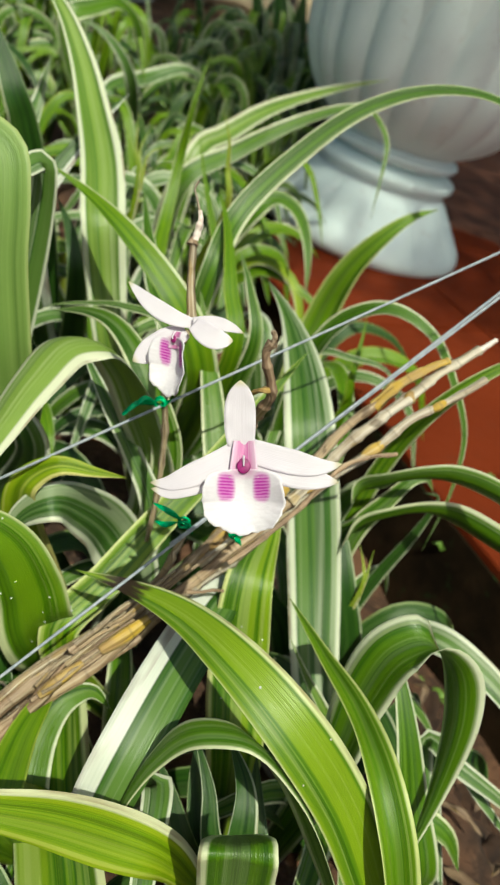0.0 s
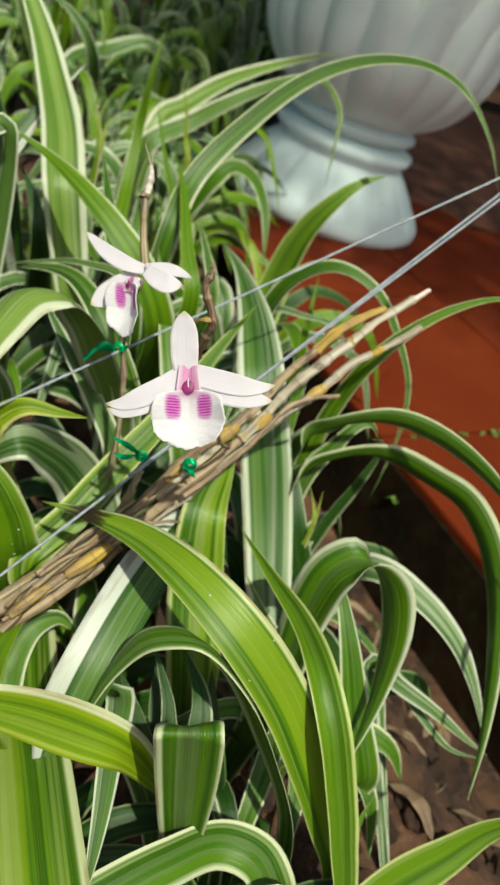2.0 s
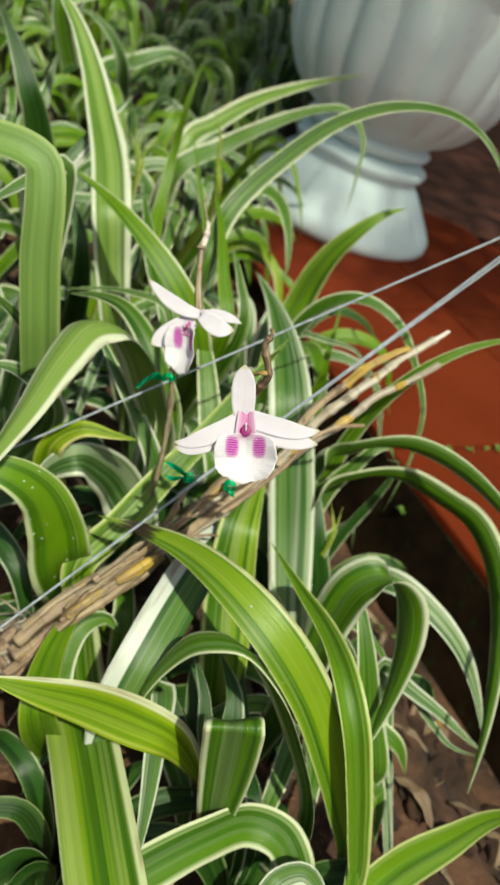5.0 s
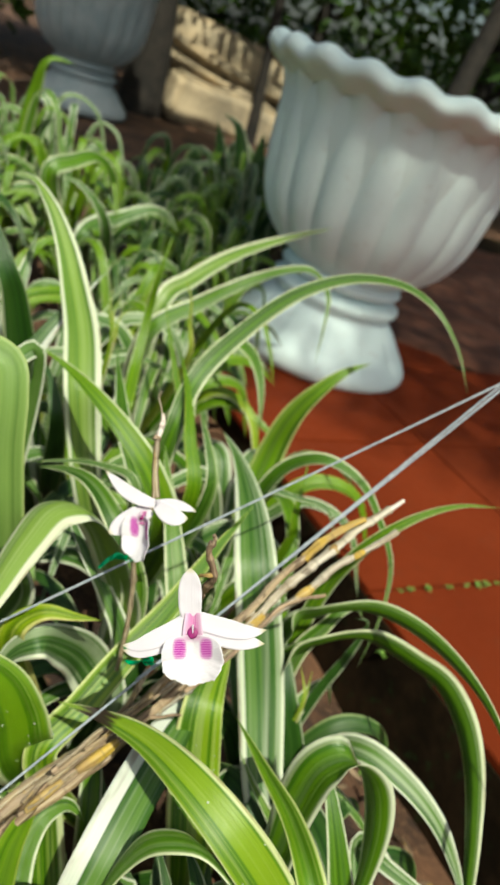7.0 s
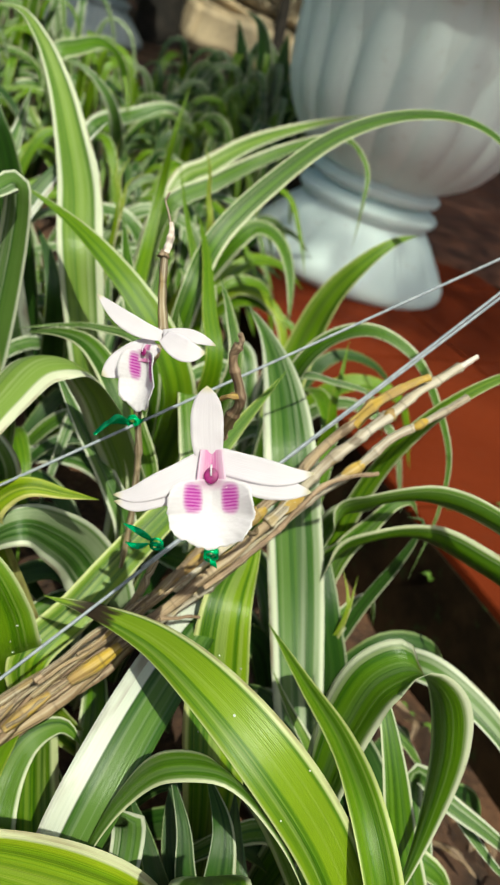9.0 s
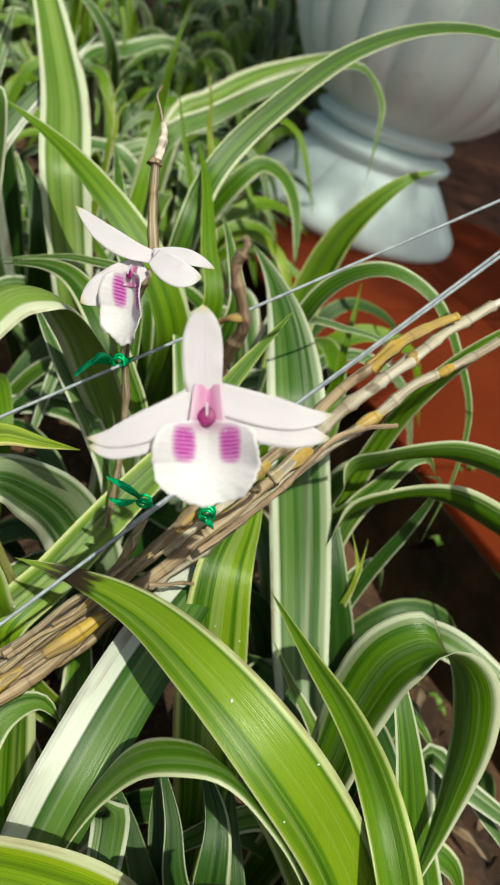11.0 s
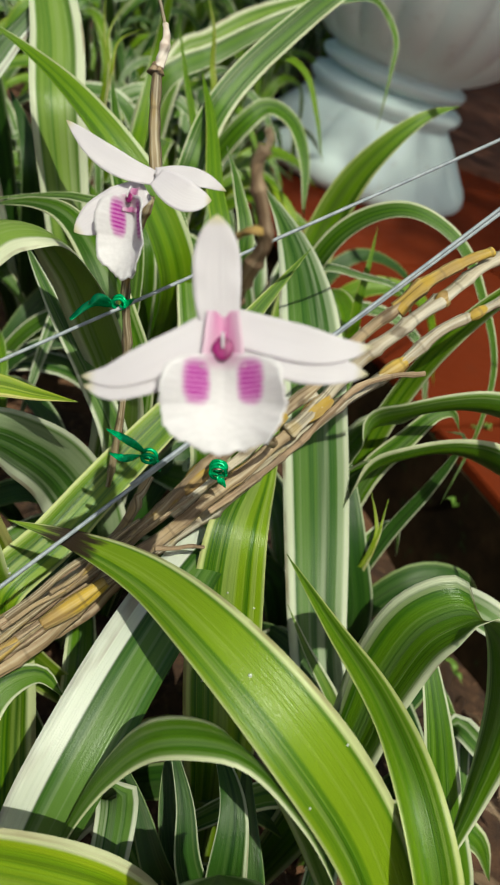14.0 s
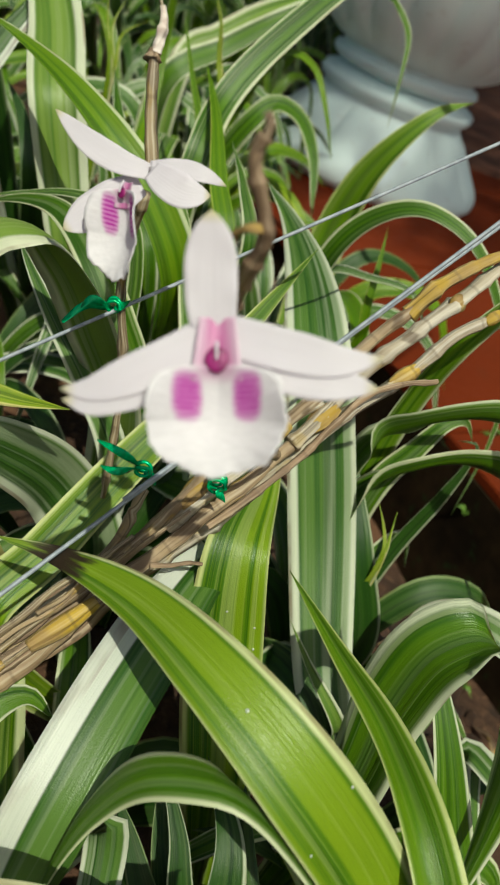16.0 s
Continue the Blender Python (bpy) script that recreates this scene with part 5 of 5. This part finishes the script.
def lip_mesh(wide, high, drop):
    """The broad ruffled lip: a dish that curls up round the throat, its spots painted from its own coordinates."""
    verts, uvs, faces = [], [], []
    rings, spokes = 16, 120
    for side in (1, -1):
        for i in range(rings + 1):
            r = i / rings
            for j in range(spokes):
                a = 2 * math.pi * j / spokes
                x, y = r * math.cos(a), r * math.sin(a)
                top = max(0.0, y)
                px = x * wide * (1 + 0.9 * top ** 3.2)
                py = y * high - drop
                ruffle = r**6 * (0.0006 * math.sin(a * 7) + 0.0002 * math.sin(a * 17 + 1)) * (1 if y < 0.1 else 0.3)
                pz = 0.0045 * (1 - r * r) * (-0.9) + 0.007 * top * abs(x) + 0.0035 * abs(x) ** 2 - 0.006 * max(0, -y - 0.35) ** 2 + ruffle
                edge = 1 + r**4 * (0.014 * math.sin(a * 7 + 1) + 0.010 * math.sin(a * 16 + 2) + 0.008 * math.sin(a * 29))
                verts.append((px * edge, py * edge, pz + side * 0.0004))
                uvs.append((px / wide, y))
    sheet = (rings + 1) * spokes
    for i in range(rings):
        for j in range(spokes):
            a, b = i * spokes + j, i * spokes + (j + 1) % spokes
            faces.append((a, a + spokes, b + spokes, b))
            faces.append((sheet + a, sheet + b, sheet + b + spokes, sheet + a + spokes))
    for j in range(spokes):
        a, b = rings * spokes + j, rings * spokes + (j + 1) % spokes
        faces.append((a, sheet + a, sheet + b, b))
    return mesh_from("flower", verts, faces, LIP, uvs)


def flower(m, label, petals, lip=(0.0160, 0.0129, 0.0138), turn=(0, 0, 0), at=(0, 0, 0), throat=1.0):
    """turn, at: how the lip and throat are turned (degrees) and shifted against the petals."""
    q = pose(*at, *turn)
    ob = part("flower", lip_mesh(*lip), orchid, label)
    ob.matrix_basis = Matrix.Translation(-Vector(BASE)) @ m @ q
    back = q.inverted()
    for name, width, blunt, base, pts in petals:
        o = petal(pts, width, ob, name, blunt, base)
        o.matrix_basis = back
    wide = throat
    hood = [(0, -0.0045, -0.0012), (0, 0.002, -0.0014), (0, -0.0045 + 0.0145 * throat, -0.0020)]
    v, f, uv = strap(hood, lambda s: (0.0118 - 0.0036 * s) * wide, (0, 0, 1), 0.50, 0.0008, 20, 12)
    part("hood", mesh_from("hood", v, f, HOOD, uv), ob, "pale pink hood behind the throat")
    v, f, uv = tube([(0, 0.0042, 0.0006), (0, 0.0022, 0.0018), (0, 0.0002, 0.0020)], lambda a: 0.0004 * (1.1 - 0.3 * a), 14, 12)
    part("column", mesh_from("column", v, f, PETAL, [(a, 0.3) for a, b in uv]), ob, "small white column")
    bm = bmesh.new()
    bmesh.ops.create_uvsphere(bm, u_segments=18, v_segments=12, radius=1.0)
    for p in bm.verts:
        p.co = Vector((p.co.x * 0.0027 * wide, p.co.y * 0.0030 * wide + 0.0002, p.co.z * 0.0005 + 0.0009))
    part("throat", bm_mesh("throat", bm, MOUTH), ob, "deep magenta throat")
    return ob


PETALS_OPEN = (
    ("sepal", 0.0124, 1.15, 0.78, [(-0.0009, 0.0055, -0.0030), (-0.0015, 0.0137, -0.0012), (-0.0015, 0.0230, 0.0005), (-0.0012, 0.0333, 0.0030)]),
    ("petal", 0.0098, 0.62, 1.00, [(-0.0025, 0.0055, -0.0026), (-0.0128, -0.0001, -0.0018), (-0.0216, -0.0040, -0.0014), (-0.0297, -0.0066, -0.0020), (-0.0369, -0.0064, -0.0030)]),
    ("petal", 0.0100, 0.62, 1.00, [(0.0025, 0.0060, -0.0026), (0.0139, 0.0030, -0.0018), (0.0252, 0.0004, -0.0014), (0.0325, -0.0000, -0.0020), (0.0382, 0.0010, -0.0030)]),
    ("sepal", 0.0098, 0.62, 1.00, [(-0.0035, 0.0015, -0.0030), (-0.0135, -0.0038, -0.0022), (-0.0229, -0.0077, -0.0018), (-0.0297, -0.0099, -0.0024), (-0.0366, -0.0088, -0.0034)]),
    ("sepal", 0.0112, 0.62, 1.00, [(0.0039, 0.0033, -0.0030), (0.0159, -0.0018, -0.0022), (0.0265, -0.0047, -0.0018), (0.0318, -0.0056, -0.0024), (0.0372, -0.0062, -0.0034)]),
)
flower(Matrix(((0.9620, -0.2240, -0.1560, 0.0480), (0.0026, 0.5791, -0.8153, 0.2292), (0.2730, 0.7839, 0.5577, 0.3293), (0, 0, 0, 1))), "white orchid flower with two magenta-barred spots on its lip", PETALS_OPEN)
PETALS_TURNED = (
    ("sepal", 0.0092, 0.60, 0.55, [(0.0011, 0.0041, -0.0030), (-0.0103, 0.0080, -0.0020), (-0.0206, 0.0147, -0.0020), (-0.0320, 0.0261, -0.0040)]),
    ("petal", 0.0070, 0.60, 0.85, [(0.0011, 0.0041, 0.0005), (0.0110, 0.0040, 0.0010), (0.0194, 0.0020, 0.0010), (0.0264, -0.0008, -0.0020)]),
    ("petal", 0.0140, 1.00, 0.60, [(-0.0032, 0.0014, -0.0060), (-0.0124, -0.0037, -0.0060), (-0.0212, -0.0088, -0.0060), (-0.0303, -0.0141, -0.0060)]),
    ("sepal", 0.0118, 0.85, 0.60, [(0.0015, 0.0037, 0.0010), (0.0065, -0.0004, 0.0025), (0.0129, -0.0043, 0.0030), (0.0213, -0.0053, 0.0020)]),
)
flower(Matrix(((0.9614, -0.2282, -0.1540, 0.0179), (0.0054, 0.5748, -0.8183, 0.3366), (0.2752, 0.7858, 0.5538, 0.3265), (0, 0, 0, 1))), "white orchid flower turned aside on a brown stem", PETALS_TURNED, (0.0112, 0.0150, 0.0135), (8, -30, -14), (-0.0078, -0.0045, 0.002), 0.6)

# ---- wires and ties ----


def wire(a, b, radius, label):
    mid = (Vector(a) + Vector(b)) / 2 - Vector((0, 0, 0.002))
    v, f, uv = tube([a, tuple(mid), b], radius, 40, 8)
    return tagged(new("wire", mesh_from("wire", v, f, WIRE, uv)), label, "wire", "stretched wires")


def tie(place, away, seed, loops=2, r=0.0030):
    """A twist of green foil wire wound round a stem, its ends sticking out."""
    q = random.Random(seed)
    c = Vector(place)
    ob = thing("garden_tie", place, "shiny green foil twist tie fastening the orchid to the wire", "tie", "green ties")
    pts = []
    for i in range(loops * 8):
        a = i / 8 * 2 * math.pi
        pts.append((r * math.cos(a), (i / (loops * 8) - 0.5) * 0.006 + q.uniform(-0.0005, 0.0005), r * math.sin(a)))
    v, f, uv = tube(pts, 0.0008, 90, 6)
    part("coil", mesh_from("coil", v, f, TIE, uv), ob)
    for w in away:
        w = Vector(w)
        side = Vector((q.uniform(-1, 1), q.uniform(-1, 1), q.uniform(-1, 1))) * 0.003

        def ribbon(s):
            return 0.0040 * (1 - 0.35 * s)

        v, f, uv = strap([tuple(w.normalized() * r), tuple(w * 0.5 + side), tuple(w)], ribbon, (0.3, -0.8, 0.5), 0.12, 0.0004, 24, 3, twist=q.uniform(1.1, 1.9))
        part("end", mesh_from("end", v, f, TIE, uv), ob)
    return ob


wire((-0.3303, 0.2069, 0.0470), (0.4556, 0.5875, 0.5309), 0.0009, "thin galvanised wire stretched above the plants")
wire((-0.2573, 0.0562, -0.0257), (0.4337, 0.6350, 0.5492), 0.0009, "thin galvanised wire stretched beside the canes")
wire((0.0342, 0.3004, 0.2168), (0.4337, 0.6350, 0.5384), 0.0010, "second strand of galvanised wire twisted with the first")
tie((0.0116, 0.3733, 0.2582), [(-0.020, -0.004, -0.012), (-0.013, -0.003, -0.003), (0.006, 0.0, 0.004)], 1)
tie((0.0390, 0.3103, 0.2258), [(-0.019, -0.004, 0.012), (-0.016, -0.006, 0.002), (0.006, -0.002, -0.005)], 2)
tie((0.0699, 0.3215, 0.2180), [(0.004, -0.006, -0.004)], 3, 3, 0.0036)

# ---- clods and litter on the soil ----


def on_bed(r):
    while True:
        x, y = r.uniform(0.14, 0.50), r.uniform(0.10, 0.56)
        if EDGE_OUT.dot(Vector((x, y, 0)) - EDGE_A) < -0.035:
            return x, y


def clods(count, seed):
    r = random.Random(seed)
    shapes = [bm_mesh("clod", lump(i + 2, 1.0, 0.7, 3), CLOD) for i in range(6)]
    for i in range(count):
        x, y = on_bed(r)
        s = 0.004 + 0.012 * r.random() ** 2.2
        ob = tagged(new("clod", shapes[i % 6]), "rough clod of dry reddish earth on the soil", "clod", "earth clods")
        ob.matrix_world = pose(x, y, soil_height(x, y) + s * 0.2, r.uniform(-25, 25), r.uniform(-25, 25), r.uniform(0, 360)) @ Matrix.Diagonal((s * r.uniform(0.8, 1.6), s, s, 1))


def litter(count, seed):
    """Dry brown leaf strips lying on the soil."""
    r = random.Random(seed)
    for i in range(count):
        x, y = on_bed(r)
        a, ln, z = r.uniform(0, 6.28), r.uniform(0.03, 0.08), soil_height(x, y) + 0.006
        way = Vector((math.cos(a), math.sin(a), 0))
        bow = Vector((-way.y, way.x, 0)) * r.uniform(-0.015, 0.015)
        pts = [(0, 0, 0.0), tuple(way * ln * 0.5 + bow + Vector((0, 0, r.uniform(0.004, 0.016)))), tuple(way * ln + Vector((0, 0, 0.001)))]
        w = r.uniform(0.006, 0.014)
        v, f, uv = strap(pts, lambda s: w * (1 - abs(2 * s - 1) ** 3), (r.uniform(-0.4, 0.4), r.uniform(-0.4, 0.4), 1), 0.6, 0.0008, 14, 4, wave=0.3)
        ob = tagged(new("dry_leaf", mesh_from("dry_leaf", v, f, DRY, uv)), "curled dry brown leaf strip lying on the soil", "leaf litter", "leaf litter")
        ob.location = (x, y, z)


clods(150, 5)
lone = tagged(new("clod", bm_mesh("clod", lump(31, 0.012, 0.8, 3), CLOD)), "reddish clod of earth between the leaves", "clod", "earth clods")
lone.location = (0.1712, 0.2720, -0.045)
litter(34, 11)


def weed(x, y, z, size, seed):
    r = random.Random(seed)
    ob = thing("weed", (x, y, z), "tiny green weed sprouting from a joint", "weed", "weeds in the joints")
    for i in range(7):
        a = r.uniform(0, 6.28)
        d = Vector((math.cos(a), math.sin(a), 0)) * size * r.uniform(0.5, 1.0)
        pts = [(0, 0, 0), tuple(d * 0.5 + Vector((0, 0, size * 0.6))), tuple(d + Vector((0, 0, size * r.uniform(0.2, 0.6))))]
        w = size * r.uniform(0.25, 0.4)
        v, f, uv = strap(pts, lambda s: w * math.sin(min(s + 0.12, 1) * math.pi), (0, -0.3, 1), 0.3, 0.0004, 8, 2)
        part("leaf", mesh_from("leaf", v, f, WEED, uv), ob)


for i in range(12):
    q = Vector((0.40, 0.768, 0)) + EDGE_OUT * (0.028 * i + 0.012 * math.sin(i * 5.1))
    weed(q.x, q.y, 0.0, 0.007 + 0.005 * abs(math.sin(i * 2.3)), 40 + i)
weed(0.379, 0.684, -0.049, 0.014, 62)
weed(0.40, 0.56, soil_height(0.40, 0.56), 0.022, 60)
weed(0.385, 0.60, soil_height(0.385, 0.60), 0.016, 61)

# ---- distance: stone ledge, trunks, trees ----


def ledge(place, size, turn, seed, label, tilt=0.0):
    bm = box(-size[0] / 2, -size[1] / 2, 0, size[0] / 2, size[1] / 2, size[2], 0.03)
    bmesh.ops.subdivide_edges(bm, edges=bm.edges[:], cuts=4, use_grid_fill=True)
    for v in bm.verts:
        v.co += Vector((noise.noise(v.co * 4 + Vector((seed, 0, 0))), noise.noise(v.co * 4 + Vector((0, seed, 0))), noise.noise(v.co * 4 + Vector((0, 0, seed))))) * 0.04
    ob = tagged(new("stone_block", bm_mesh("stone_block", bm, STONE)), label, "stone", "stone edging")
    ob.matrix_world = pose(*place, 0, tilt, turn)
    return ob


def tree(place, height, crown, seed, leaves=900, leaf=0.10, label="dark leafy tree behind the paving", low=0.35, spread=None, girth=1.0):
    r = random.Random(seed)
    ob = thing("tree", place, label, "tree", "background trees")
    pts, lean = [(0, 0, -0.1)], (r.uniform(-0.2, 0.2), r.uniform(-0.1, 0.2))
    for i in range(1, 6):
        pts.append((lean[0] * i / 5 + r.uniform(-0.04, 0.04), lean[1] * i / 5 + r.uniform(-0.04, 0.04), height * i / 5))
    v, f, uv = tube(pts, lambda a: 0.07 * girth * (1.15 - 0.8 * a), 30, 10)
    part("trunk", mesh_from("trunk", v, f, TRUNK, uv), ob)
    ends = []
    for i in range(24 if spread else 9):
        z = height * r.uniform(low, 0.95)
        a, far = r.uniform(0, 6.28), crown * r.uniform(0.5, 1.0)
        end = (lean[0] + math.cos(a) * far, lean[1] + math.sin(a) * far, z + r.uniform(0.1, 0.5))
        if spread:
            end = (spread[0] + spread[2] * math.cos(i * 2.4) * (i / 24) ** 0.5 - place[0], spread[1] + spread[3] * math.sin(i * 2.4) * (i / 24) ** 0.5 - place[1], spread[4])
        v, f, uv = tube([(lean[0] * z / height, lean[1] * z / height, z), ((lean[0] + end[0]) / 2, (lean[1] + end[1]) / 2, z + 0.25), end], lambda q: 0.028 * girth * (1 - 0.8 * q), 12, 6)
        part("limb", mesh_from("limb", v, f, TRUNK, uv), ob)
        ends.append(end)
    verts, faces = [], []
    for i in range(leaves):
        e = ends[i % len(ends)]
        g = [min(1.5, max(-1.5, r.gauss(0, 1))) * crown * 0.32 for _ in range(3)]
        c = Vector((e[0] + g[0], e[1] + g[1], e[2] + g[2]))
        if spread:
            w, q = r.uniform(0, 6.2832), r.random() ** 0.5
            c = Vector((spread[0] + (spread[2] + 0.25) * q * math.cos(w) - place[0], spread[1] + (spread[3] + 0.25) * q * math.sin(w) - place[1], spread[4] + r.uniform(-0.25, 0.25)))
        d = Vector((r.uniform(-1, 1), r.uniform(-1, 1), r.uniform(-1, 0.3))).normalized()
        s = d.cross(Vector((r.uniform(-1, 1), r.uniform(-1, 1), 1))).normalized()
        ln, n = leaf * r.uniform(0.7, 1.4), len(verts)
        verts += [c, c + d * ln * 0.5 + s * ln * 0.22, c + d * ln, c + d * ln * 0.5 - s * ln * 0.22]
        faces += [(n, n + 1, n + 2), (n, n + 2, n + 3)]
    part("crown", mesh_from("crown", verts, faces, FOLIAGE, smooth=False), ob)
    return ob


ledge((0.05, 6.5, -0.1), (1.5, 0.8, 0.62), 20, 3.0, "rough sunlit yellowish earth bank behind the bed", 9)
ledge((0.15, 6.0, -0.1), (1.2, 0.5, 0.30), 20, 7.0, "low sunlit stone step before the bank", 7)
for at, size, tilt, seed in (((-0.05, 6.0, 0.33), (1.3, 0.20, 0.07), 13, 11.0), ((0.10, 5.9, 0.20), (1.3, 0.20, 0.06), 12, 13.0)):
    ledge(at, size, 12, seed, "slanting sandy stone course of the sunlit bank", tilt)
tree((-0.52, 5.6, -0.06), 2.6, 0.7, 1, 900, 0.12, girth=2.0)
tree((0.27, 5.75, -0.06), 2.6, 0.6, 9, 500, 0.12, girth=0.55)
tree((1.3, 4.8, -0.06), 3.0, 1.1, 2, 700, 0.14)
tree((2.4, 4.4, -0.06), 3.0, 1.2, 3, 2600, 0.14)
tree((-1.6, 5.6, -0.06), 3.0, 1.2, 4, 2600, 0.14, low=0.1)
tree((0.7, 8.0, -0.06), 4.0, 1.8, 5, 1100, 0.20, low=0.12)
tree((-0.8, 8.6, -0.06), 4.0, 1.8, 10, 5200, 0.20, low=0.12)
tree((3.2, 7.0, -0.06), 4.0, 2.0, 6, 3400, 0.20, low=0.12)
tree((-3.0, 7.0, -0.06), 4.0, 2.0, 7, 4200, 0.22, low=0.12)
tree((1.9, 6.4, -0.06), 3.4, 1.3, 11, 1500, 0.15, low=0.12)
# added out of view: this crown only keeps sun off urn and paving
tree((2.9, -1.6, -0.06), 6.0, 0.9, 8, 22500, 0.05, "unseen tree added to shade the urn and paving", 0.85, (1.80, -1.46, 1.18, 1.02, 6.0), 1.6)
# second added crown, never in view, darkens the ground beyond the bed
tree((-1.6, 0.2, -0.06), 6.0, 0.9, 12, 5000, 0.24, "tall unseen tree added to shade the far ground", 0.85, (0.55, 0.25, 1.4, 0.95, 6.0), 1.6)
